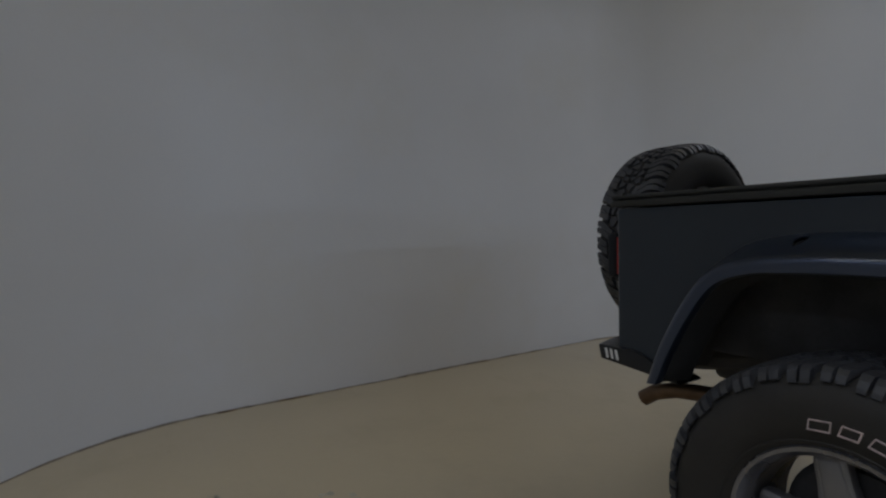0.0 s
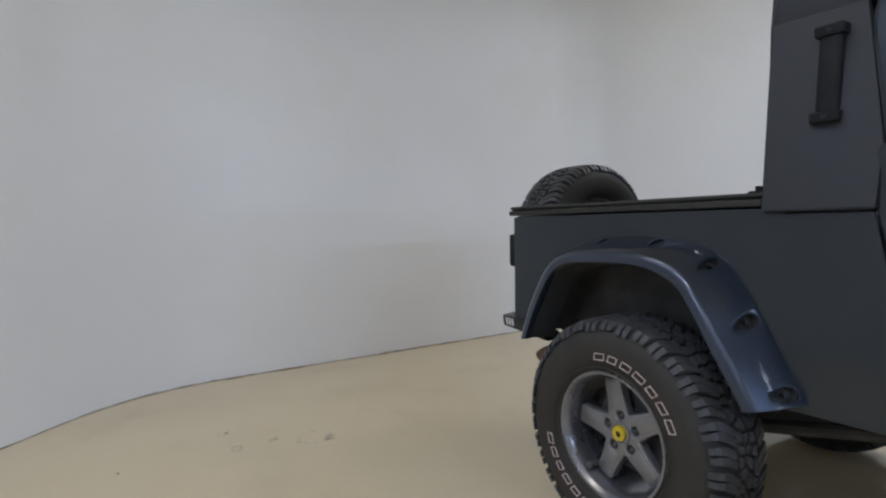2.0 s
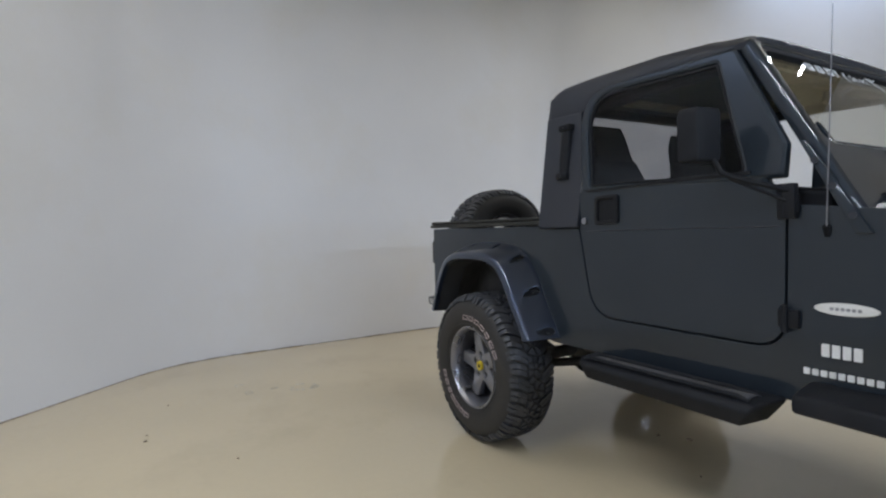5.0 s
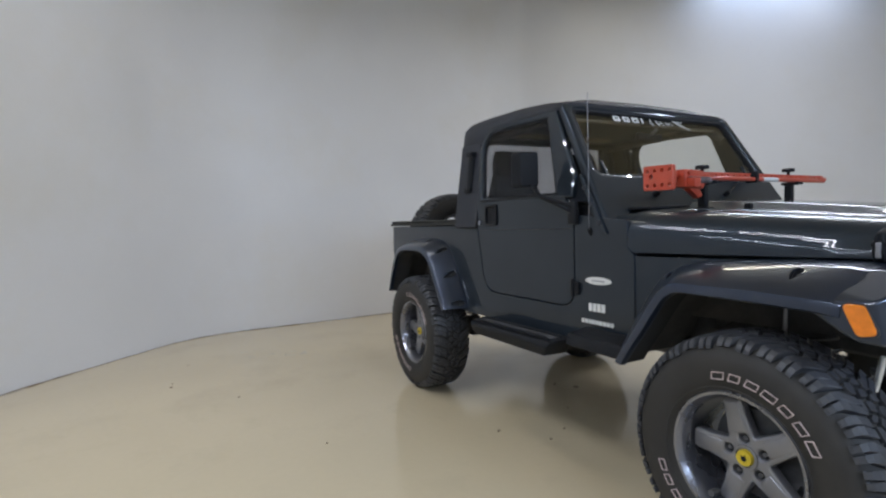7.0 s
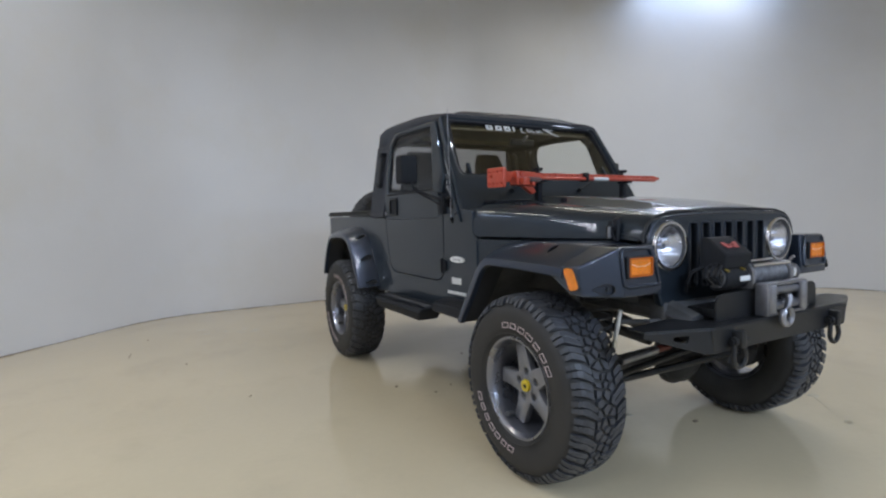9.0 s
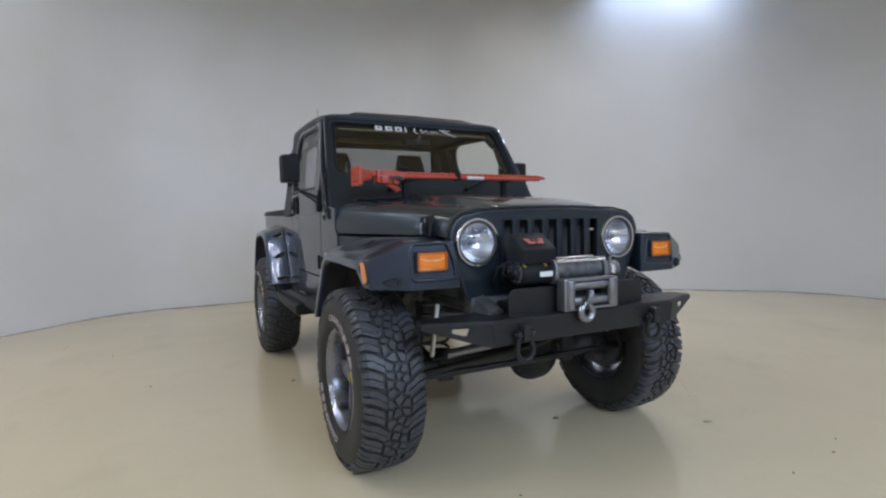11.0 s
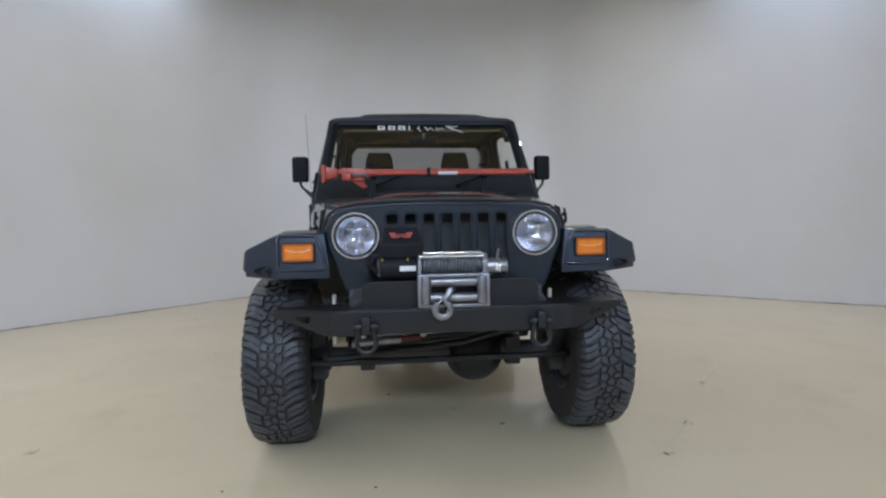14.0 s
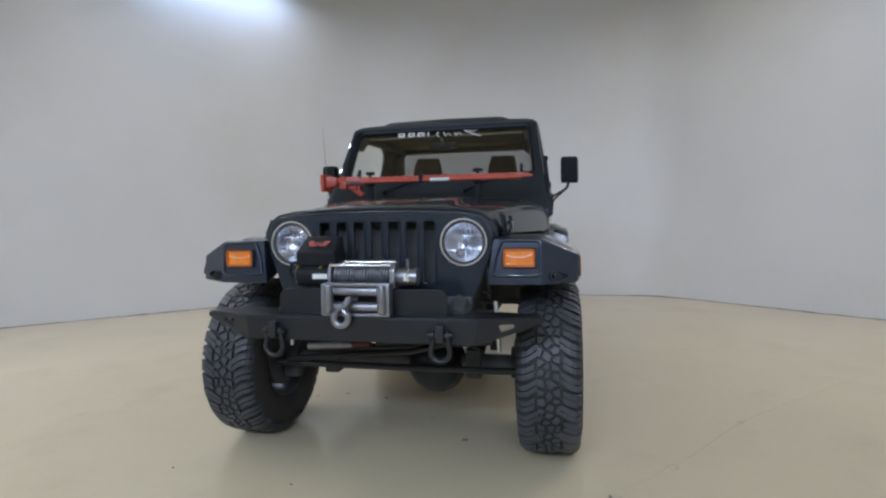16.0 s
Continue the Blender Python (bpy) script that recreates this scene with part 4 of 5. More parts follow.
sides("mirror_glass", lambda: plate([round_corners([(-0.054, -0.068), (0.054, -0.068), (0.054, 0.068), (-0.054, 0.068)], 0.012)], 0.003, 0, basis((0.1070, -0.930, 1.547), (-0.154, -0.988, 0), (0, 0, 1))), M_CHROME, parent=mirrors)
aerial = part("aerial", rod((0.472, -0.796, 1.215), (0.500, -0.822, 1.88), 0.0024, 8, r2=0.0014), M_SILVER, truck)
part("aerial_base", rod((0.470, -0.780, 1.195), (0.472, -0.797, 1.225), 0.011, 12), M_PLASTIC, aerial)

# tail lamps, rear bumper, tailpipe
lamps = sides("tail_lamp", lambda: block(-2.118, -2.074, -0.764, -0.650, 1.006, 1.170, 0.018, 4), M_PLASTIC, "black tail lamp housing with a red lens")
sides("lens", lambda: block(-2.080, -2.056, -0.758, -0.656, 1.016, 1.156, 0.008, 3), M_REDLENS, parent=lamps)
bumper = part("rear_bumper", block(-2.165, -2.07, -0.66, 0.66, 0.665, 0.765, 0.012, 3), M_STEEL, truck, "black steel rear bumper")
sides("bumper_end", lambda: hull([(-2.165, -0.655, 0.765), (-2.07, -0.655, 0.765), (-2.13, -0.80, 0.760), (-1.96, -0.80, 0.760), (-2.165, -0.655, 0.690), (-2.00, -0.655, 0.665), (-2.118, -0.80, 0.708), (-1.80, -0.80, 0.680), (-1.82, -0.80, 0.696), (-1.80, -0.66, 0.680)], 0.008), M_STEEL, parent=[bumper, bumper])
def mark():
    bm = None
    for x in (-2.088, -2.066, -2.044):
        bm = plate([[(x - 0.010, 0.750), (x, 0.750), (x + 0.008, 0.716), (x - 0.002, 0.716)]], 0.003, 0, basis((0, -0.8015, 0), (1, 0, 0), (0, 0, 1)), bm)
    return bm
part("bumper_mark", mark(), M_WHITE, bumper)
part("tailpipe", tube([(-1.45, -0.42, 0.56), (-1.80, -0.50, 0.585), (-1.98, -0.54, 0.575), (-2.06, -0.555, 0.55), (-2.11, -0.56, 0.515)], 0.030, 14), M_BROWN, truck, "brown curved tailpipe")

# ---- wheels ----
R, HALF = 0.445, 0.152   # tyre radius and half width
RIM = 0.232

def tyre_carcass():
    line = [(RIM - 0.012, -0.118), (RIM + 0.004, -0.128), (0.262, -0.143), (0.30, -0.153), (0.345, -0.153), (0.378, -0.146), (0.394, -0.132), (0.4095, -0.115),
            (0.4225, -0.06), (0.4245, 0.0), (0.4225, 0.06), (0.4095, 0.115), (0.394, 0.132), (0.378, 0.146), (0.345, 0.153), (0.30, 0.153), (0.262, 0.143), (RIM + 0.004, 0.128), (RIM - 0.012, 0.118)]
    bm = revolve(line, "Y", 72)
    for r in (0.258,):   # moulded rings on the outer wall
        tube([(r * math.cos(2 * math.pi * k / 72), -0.1525, r * math.sin(2 * math.pi * k / 72)) for k in range(72)], 0.0025, 6, True, bm)
    return bm

def lug(bm, pts, base, top, shrink=0.86):
    """A tread block: pts are (angle in pitches, across) in the unrolled tread."""
    mid = (sum(p[0] for p in pts) / len(pts), sum(p[1] for p in pts) / len(pts))
    def at(u, v, lift):
        r = (0.4250 - 0.9 * max(0.0, abs(v) - 0.06) ** 2 * 2.0 - 8.0 * max(0.0, abs(v) - 0.118) ** 1.35) + lift
        a = 2 * math.pi * u / PITCHES
        return (r * math.cos(a), v, r * math.sin(a))
    low = [bm.verts.new(at(u, v, base)) for u, v in pts]
    high = [bm.verts.new(at(mid[0] + (u - mid[0]) * shrink, mid[1] + (v - mid[1]) * shrink, top)) for u, v in pts]
    n = len(pts)
    for k in range(n):
        bm.faces.new((low[k], low[(k + 1) % n], high[(k + 1) % n], high[k]))
    bm.faces.new(high)

PITCHES = 18
PITCH = 0.1500   # metres of tread in one pitch
def clip(poly, mid, n):
    """Keeps the side of poly that lies before the line through mid with normal n."""
    out = []
    for p, q in zip(poly, poly[1:] + poly[:1]):
        a, b = (p - mid).dot(n), (q - mid).dot(n)
        if a <= 0:
            out.append(p)
        if (a < 0) != (b < 0):
            out.append(p.lerp(q, a / (a - b)))
    return out

def shoulder(bm, u, wide, s, short):
    """One narrow curved rib that wraps from the tread over the shoulder to the wall."""
    if short:
        line = [(0.064, 0.4368), (0.100, 0.4338), (0.120, 0.4285), (0.134, 0.4165), (0.1415, 0.4050), (0.1440, 0.3985), (0.139, 0.3960), (0.128, 0.3980), (0.064, 0.4155)]
    else:
        line = [(0.050, 0.4372), (0.095, 0.4342), (0.120, 0.4285), (0.136, 0.4165), (0.1450, 0.4010), (0.1480, 0.3900), (0.143, 0.3880), (0.128, 0.3980), (0.050, 0.4155)]
    ends = []
    for side in (0, 1):
        ring = []
        for v, r in line:
            f = min(1.0, max(0.0, (v - 0.05) / 0.075))
            lean = 0.24 * f * (2 - f)
            inset = 0.006 if r > 0.42 else 0.016
            a = 2 * math.pi * (u + lean + (wide - inset if side else inset)) / PITCHES
            ring.append(bm.verts.new((r * math.cos(a), s * v, r * math.sin(a))))
        ends.append(ring)
    n = len(line)
    for k in range(n):
        bm.faces.new((ends[0][k], ends[0][(k + 1) % n], ends[1][(k + 1) % n], ends[1][k]))
    bm.faces.new(ends[0][::-1])
    bm.faces.new(ends[1])

def tread():
    """Ribs on the shoulders and uneven many-sided centre blocks, with deep grooves between."""
    bm = bmesh.new()
    rnd = random.Random(3)
    period, sites = 3, []
    for k in range(10):
        for col in range(3):
            sites.append(Vector(((k + 0.5 * (col % 2) + 1.0 * (rnd.random() - 0.5)) * PITCH * period / 10, -0.034 + col * 0.034 + 0.026 * (rnd.random() - 0.5))))
    around = [p + Vector((m * period * PITCH, 0)) for p in sites for m in (-1, 0, 1)]
    gap = 0.0052
    cells = []
    for p in sites:
        poly = [p + Vector((-0.12, -0.12)), p + Vector((0.12, -0.12)), p + Vector((0.12, 0.12)), p + Vector((-0.12, 0.12))]
        for q in around:
            if 1e-6 < (q - p).length < 0.16:
                n = (q - p).normalized()
                poly = clip(poly, (p + q) / 2 - n * gap, n)
        for s in (-1, 1):
            poly = clip(poly, Vector((0, s * 0.050)), Vector((0, s)))
        if len(poly) > 2:
            cells.append([(v.x / PITCH, v.y) for v in poly])
    for m in range(PITCHES // period):
        for cell in cells:
            lug(bm, [(u + m * period, v) for u, v in cell], -0.012, 0.0125, 0.88)
    for k in range(PITCHES * 2):
        for s, off in ((-1, 0.0), (1, 0.25)):
            shoulder(bm, k * 0.5 + off, 0.175, s, k % 2)
            shoulder(bm, k * 0.5 + off + 0.205, 0.175, s, k % 2)
    bmesh.ops.recalc_face_normals(bm, faces=bm.faces)
    return bm

def rim_barrel():
    line = [(0.214, -0.060), (0.214, -0.098), (0.226, -0.110), (0.238, -0.122), (0.242, -0.130), (0.238, -0.137), (0.228, -0.136), (0.219, -0.122), (0.213, -0.112), (0.2105, -0.07),
            (0.206, 0.00), (0.206, 0.10), (0.228, 0.125), (0.236, 0.130), (0.236, 0.118), (0.215, 0.10), (0.215, -0.05)]
    return revolve(line, "Y", 64)

def spokes():
    line = []
    for k in range(5):
        a = math.pi / 2 + 2 * math.pi * k / 5
        for r, w in ((0.086, -0.60), (0.140, -0.292), (0.207, -0.186), (0.207, 0.186), (0.140, 0.292), (0.086, 0.60)):
            b = a + w
            line.append((r * math.cos(b), r * math.sin(b)))
    loops = [round_corners(line, 0.018, 3)]
    for k in range(5):
        a = math.pi / 2 - 0.15 + 2 * math.pi * k / 5
        loops.append(circle2(0.066 * math.cos(a), 0.066 * math.sin(a), 0.0165, 14))
    return plate(loops, 0.042, 0.010, basis((0, -0.045, 0), (1, 0, 0), (0, 0, 1)))

def spoke_ridges():
    bm = None
    for k in range(5):
        a = math.pi / 2 + 2 * math.pi * k / 5
        c, s = math.cos(a), math.sin(a)
        p = lambda r, w, d: (r * c - w * s, d + 0.037, r * s + w * c)
        bm = hull([p(0.080, -0.030, -0.100), p(0.080, 0.030, -0.100), p(0.196, -0.026, -0.100), p(0.196, 0.026, -0.100), p(0.090, -0.025, -0.1065), p(0.090, 0.025, -0.1065), p(0.190, -0.021, -0.1055), p(0.190, 0.021, -0.1055)], 0.002, 1, bm)
    return bm

def brake():
    bm = rod((0, 0.0, 0), (0, 0.08, 0), 0.155, 36)
    rod((0, 0.03, 0), (0, 0.10, 0), 0.172, 36, bm)
    rod((0, -0.03, 0), (0, 0.0, 0), 0.085, 30, bm)
    return block(0.06, 0.15, 0.0, 0.09, -0.10, 0.06, 0.012, bm=bm)

def wall_block(k, start, step, r=0.296, tall=0.027):
    """One raised outline on the outer wall: a slanted block."""
    w = step * r * 0.80
    m = Matrix.Rotation(-(start - step * k - math.pi / 2), 4, "Y")
    def loop(x0, x1, z0, z1, radius):
        return round_corners([(x0 + 0.22 * z0, z0), (x1 + 0.22 * z0, z0), (x1 + 0.22 * z1, z1), (x0 + 0.22 * z1, z1)], radius, 2)
    x, z, t = w * (0.5, 0.42, 0.46)[k % 3], tall / 2, 0.0034
    holes = [loop(-x + t, x - t, -z + t, z - t, 0.001)]
    return plate([loop(-x, x, -z, z, 0.002), *holes], 0.005, 0.0006, m @ basis((0, -0.1535, r), (1, 0, 0), (0, 0, 1)))

def lug_nut(k):
    a = math.pi / 2 - 0.15 + 2 * math.pi * k / 5
    return rod((0.066 * math.cos(a), -0.035, 0.066 * math.sin(a)), (0.066 * math.cos(a), -0.056, 0.066 * math.sin(a)), 0.009, 6)

def keep(name, bm, material, smooth=True, angle=35):
    """A finished mesh, kept for several objects."""
    ob = mesh_object(name, bm, material, smooth=smooth, angle=angle)
    me = ob.data
    bpy.data.objects.remove(ob)
    return me

def cap_mark():
    line = [(-0.010, -0.006), (0.0, -0.013), (0.010, -0.006), (0.007, 0.011), (0.0, 0.004), (-0.007, 0.011)]
    return plate([line], 0.002, 0, basis((0, -0.0805, 0), (1, 0, 0), (0, 0, 1)))

WHEEL = [
    ("tyre", keep("tyre", tyre_carcass(), M_RUBBER), "black off-road tyre with raised white blocks on its wall"),
    ("tread", keep("tread", tread(), M_TREAD, False), "chunky worn grey-black tread blocks"),
    ("spokes", keep("spokes", spokes(), M_ALLOY), "grey five-spoke alloy star"),
    ("spoke_ridge", keep("spoke_ridge", spoke_ridges(), M_ALLOY), ""),
    ("brake_drum", keep("brake_drum", brake(), M_DARK), ""),
    ("centre_cap", keep("centre_cap", rod((0, -0.05, 0), (0, -0.080, 0), 0.031, 28, r2=0.027), M_YELLOW), "yellow centre cap"),
    ("cap_mark", keep("cap_mark", cap_mark(), M_PLASTIC), ""),
    ("hub_ring", keep("hub_ring", revolve([(0.032, -0.055), (0.034, -0.071), (0.042, -0.071), (0.046, -0.061), (0.046, -0.050)], "Y", 30), M_ALLOY), ""),
    *(("wheel_nut", keep("wheel_nut", lug_nut(k), M_DARK), "") for k in range(5)),
    *(("raised_block", keep("raised_block", wall_block(k, radians(83), radians(11.6)), M_LETTER), "") for k in range(7)),
    *(("raised_block", keep("raised_block", wall_block(k, radians(250), radians(10.6)), M_LETTER), "") for k in range(7)),
    ("valve", keep("valve", rod((-0.150, -0.062, -0.135), (-0.143, -0.110, -0.128), 0.012, 12), M_DARK), ""),
]
RIM_MESH = keep("wheel", rim_barrel(), M_LIP)
def wheel(name, m, label, skip=()):
    hub = new(name, RIM_MESH)
    hub.parent, hub.matrix_local = truck, m
    hub["label"] = label
    for n, me, text in WHEEL:
        if n in skip:
            continue
        o = new(n, me)
        o.parent = hub
        if text:
            o["label"] = text
        if n == "tread":
            tagged(o, text, kind="stuff")
    return hub
ZHUB = 0.437
for x, y, spin in ((-1.315, -0.822, -12), (1.315, -0.822, -16), (-1.315, 0.796, 0), (1.315, 0.796, 11)):
    turn = pose(x, y, ZHUB, 0, spin, 0) if y < 0 else pose(x, y, ZHUB, 0, spin, 180)
    wheel("wheel", turn, "grey five-spoke alloy wheel with a chunky off-road tyre")
wheel("spare_wheel", pose(-2.295, -0.04, 1.138, 0, 20, -90), "spare off-road wheel mounted behind the tailgate", ("brake_drum",))
part("spare_carrier", hull([(-2.06, -0.12, 1.02), (-2.06, 0.12, 1.02), (-2.06, -0.12, 1.22), (-2.06, 0.12, 1.22), (-2.20, -0.07, 1.06), (-2.20, 0.07, 1.06), (-2.20, -0.07, 1.19), (-2.20, 0.07, 1.19)], 0.01), M_STEEL, truck)

# ---- chassis ----
def frame_rail():
    bm = tube([(-2.05, -0.42, 0.68), (-1.7, -0.42, 0.74), (-1.1, -0.42, 0.74), (-0.8, -0.40, 0.63), (0.8, -0.40, 0.63), (1.0, -0.40, 0.76), (1.2, -0.40, 0.80), (1.70, -0.40, 0.78), (1.85, -0.40, 0.73)], 0.055, 8)
    return bm
sides("chassis_rail", frame_rail, M_DARK)
part("cross_member", block(-0.35, 0.35, -0.42, 0.42, 0.53, 0.60, 0.02), M_DARK, truck)
part("gearbox", hull([(-0.3, -0.16, 0.56), (0.9, -0.14, 0.50), (-0.3, 0.2, 0.56), (0.9, 0.14, 0.50), (-0.3, -0.16, 0.78), (0.9, -0.2, 0.86), (-0.3, 0.2, 0.78), (0.9, 0.2, 0.86)], 0.04, 3), M_DARK, truck)
part("engine_sump", hull([(0.9, -0.2, 0.64), (1.5, -0.2, 0.72), (0.9, 0.2, 0.64), (1.5, 0.2, 0.72), (0.9, -0.3, 1.0), (1.6, -0.3, 1.0), (0.9, 0.3, 1.0), (1.6, 0.3, 1.0)], 0.04, 3), M_DARK, truck)
part("fuel_tank", block(-1.95, -1.55, -0.36, 0.36, 0.60, 0.80, 0.04, 3), M_DARK, truck)
part("silencer", rod((-1.0, -0.32, 0.58), (-0.45, -0.30, 0.58), 0.075, 20), M_BROWN, truck)
def axle(x, diff):
    bm = rod((x, -0.72, ZHUB), (x, 0.72, ZHUB), 0.040, 16)
    for s in (-1, 1):
        rod((x, s * 0.60, ZHUB), (x, s * 0.69, ZHUB), 0.085, 16, bm, 0.06)
        block(x - 0.06, x + 0.06, s * 0.40 - 0.04, s * 0.40 + 0.04, ZHUB - 0.085, ZHUB + 0.07, 0.012, bm=bm)
    return bm
for x, y, face in ((1.315, 0.19, 1), (-1.315, 0.0, -1)):
    a = part("axle", axle(x, y), M_DARK, truck)
    t = revolve([(0.0, 0.125), (0.05, 0.118), (0.10, 0.09), (0.14, 0.055), (0.15, 0.02), (0.165, 0.0), (0.165, -0.02), (0.13, -0.06), (0.06, -0.12), (0.0, -0.13)], "X", 28)
    bmesh.ops.scale(t, vec=(face, 1, 1), verts=t.verts)
    bmesh.ops.transform(t, matrix=Matrix.Translation((x, y, ZHUB - 0.015)), verts=t.verts)
    part("differential", t, M_STEEL, a)
    for k in range(10):
        b = 2 * math.pi * k / 10
        part("cover_bolt", rod((x + face * 0.01, y + 0.145 * math.cos(b), ZHUB - 0.015 + 0.145 * math.sin(b)), (x + face * 0.028, y + 0.145 * math.cos(b), ZHUB - 0.015 + 0.145 * math.sin(b)), 0.009, 6), M_STEEL, a)
part("tie_rod", tube([(1.475, -0.68, 0.430), (1.475, 0.0, 0.428), (1.475, 0.68, 0.430)], 0.018, 10), M_STEEL, truck)
part("drag_link", tube([(1.50, -0.60, 0.455), (1.50, 0.1, 0.52), (1.50, 0.42, 0.60)], 0.017, 10), M_STEEL, truck)
part("steering_damper", rod((1.50, -0.47, 0.532), (1.50, -0.22, 0.549), 0.023, 18), M_SILVER, truck, "silver steering damper")
part("damper_boot", rod((1.50, -0.22, 0.549), (1.50, -0.12, 0.555), 0.019, 14), M_BOOT, truck, "dull red rubber damper boot")
part("damper_rod", rod((1.50, -0.09, 0.556), (1.50, 0.24, 0.572), 0.011, 12), M_STEEL, truck, sprung=False)
part("track_bar", tube([(1.40, 0.50, 0.56), (1.40, 0.0, 0.52), (1.40, -0.5, 0.50)], 0.018, 10), M_STEEL, truck)
def knuckle():
    bm = block(1.27, 1.36, -0.70, -0.615, ZHUB - 0.13, ZHUB + 0.13, 0.02, 3)
    return rod((1.33, -0.64, 0.42), (1.48, -0.66, 0.43), 0.022, 10, bm)
sides("steering_knuckle", knuckle, M_DARK)
sides("sway_link", lambda: rod((1.522, -0.556, 0.520), (1.572, -0.546, 0.775), 0.0105, 12), M_ZINC)
sides("sway_arm", lambda: tube([(1.53, -0.535, 0.715), (1.70, -0.50, 0.735), (1.74, -0.40, 0.735), (1.74, 0.0, 0.735)], 0.013, 10), M_DARK)
def shock(x, tilt):
    return rod((x, -0.50, 0.46), (x + tilt, -0.47, 0.74), 0.028, 16)
for x, tilt in ((1.21, 0.0), (-1.42, -0.03)):
    dampers = sides("shock_absorber", lambda: shock(x, tilt), M_DARK, "black shock absorber with a bright piston rod")
    sides("piston_rod", lambda: rod((x + tilt, -0.47, 0.73), (x + tilt * 1.8, -0.45, 1.0), 0.009, 12), M_SILVER, parent=dampers)
def coil(x):
    pts = [(x + 0.065 * math.cos(a), -0.44 + 0.065 * math.sin(a), 0.50 + 0.30 * k / 96) for k, a in ((k, 2 * math.pi * k / 16) for k in range(97))]
    return tube(pts, 0.008, 6)
sides("coil_spring", lambda: coil(1.33), M_DARK)
sides("coil_spring", lambda: coil(-1.30), M_DARK)
sides("control_arm", lambda: tube([(1.28, -0.40, 0.39), (0.60, -0.40, 0.55)], 0.026, 10), M_DARK)
sides("control_arm", lambda: tube([(-1.28, -0.40, 0.39), (-0.60, -0.40, 0.55)], 0.026, 10), M_DARK)
part("prop_shaft", rod((1.15, 0.17, 0.46), (0.2, 0.1, 0.58), 0.032, 14), M_DARK, truck)
part("prop_shaft", rod((-1.15, 0.0, 0.46), (-0.3, 0.02, 0.60), 0.032, 14), M_DARK, truck)
def front_liner():
    rows = []
    for x, z in ((0.70, 0.64), (0.78, 0.80), (0.90, 0.93), (1.05, 1.0), (1.3, 1.03), (1.62, 1.03), (1.69, 0.98)):
        rows.append([(x, -0.40, z), (x, -0.60, z + 0.02), (x, -0.78, z + 0.01)])
    return loft(rows, thick=0.006)
sides("wheel_liner", front_liner, M_DARK)
sides("inner_wing", lambda: block(0.72, 1.60, -0.46, -0.42, 0.80, 1.09, 0.01), M_DARK)
def rear_liner():
    rows = []
    for x, z in ((-1.86, 0.70), (-1.78, 0.86), (-1.66, 1.02), (-1.5, 1.09), (-1.2, 1.10), (-1.0, 1.03), (-0.88, 0.84), (-0.80, 0.66)):
        rows.append([(x, -0.55, z), (x, -0.68, z + 0.02), (x, -0.785, z + 0.01)])
    return loft(rows, thick=0.006)
sides("wheel_liner", rear_liner, M_DARK)
part("front_cross_member", block(1.66, 1.74, -0.46, 0.46, 0.72, 0.82, 0.015), M_DARK, truck)

# ---- front bumper, winch ----
def bumper_shell():
    top = [(1.76, -0.45), (1.76, 0.45), (1.80, 0.76), (1.895, 0.775), (2.0, 0.50), (2.0, -0.50), (1.895, -0.775), (1.80, -0.76)]
    bm = plate([round_corners([(x, y) for x, y in top], 0.01)], 0.008, 0.002, basis((0, 0, 0.752), (1, 0, 0), (0, 1, 0)))
    face = round_corners([(-0.505, 0.652), (0.505, 0.652), (0.52, 0.75), (-0.52, 0.75)], 0.01)
    plate([face], 0.008, 0.002, basis((2.0, 0, 0), (0, 1, 0), (0, 0, 1)), bm)
    for s in (-1, 1):
        u = Vector((-0.105, s * 0.275, 0)).normalized()
        flap = [(0.0, 0.652), (0.03, 0.652), (0.294, 0.730), (0.294, 0.75), (0.0, 0.75)]
        slot = round_corners([(0.115, 0.701), (0.172, 0.715), (0.172, 0.731), (0.103, 0.731)], 0.006)
        m = basis((2.0, s * 0.503, 0), u, (0, 0, 1))
        plate([round_corners(flap, 0.008), slot], 0.008, 0.002, m, bm)
    return block(1.80, 1.99, -0.45, 0.45, 0.668, 0.70, 0.01, bm=bm)
front_bumper = part("front_bumper", bumper_shell(), M_STEEL, truck, "black plate-steel winch bumper", angle=30)
part("winch_plate", plate([round_corners([(-0.388, 0.755), (0.385, 0.755), (0.385, 0.868), (-0.388, 0.868)], [0.0, 0.0, 0.045, 0.045])], 0.010, 0.002, basis((1.93, 0, 0), (0, 1, 0), (0, 0, 1))), M_STEEL, front_bumper)
part("winch_tray", block(1.76, 1.93, -0.34, 0.34, 0.756, 0.80, 0.01), M_STEEL, front_bumper)
for y in (-0.37, 0.37):
    bm = block(1.995, 2.045, y - 0.018, y + 0.018, 0.665, 0.735, 0.008)
    tab = part("shackle_mount", bm, M_STEEL, front_bumper)
    pts = [(2.02, y - 0.030, 0.690), (2.022, y - 0.034, 0.655)] + [(2.024, y + 0.040 * math.cos(a), 0.628 + 0.042 * math.sin(a)) for a in (math.pi + math.pi * k / 10 for k in range(11))] + [(2.022, y + 0.034, 0.655), (2.02, y + 0.030, 0.690)]
    bow = tube(pts, 0.0105, 10)
    rod((2.02, y - 0.052, 0.692), (2.02, y + 0.052, 0.692), 0.0115, 12, bow)
    for s in (-1, 1):
        rod((2.02, y + s * 0.024, 0.692), (2.02, y + s * 0.042, 0.692), 0.019, 14, bow)
    part("shackle", bow, M_STEEL, front_bumper, "black bow shackle hanging from the bumper")

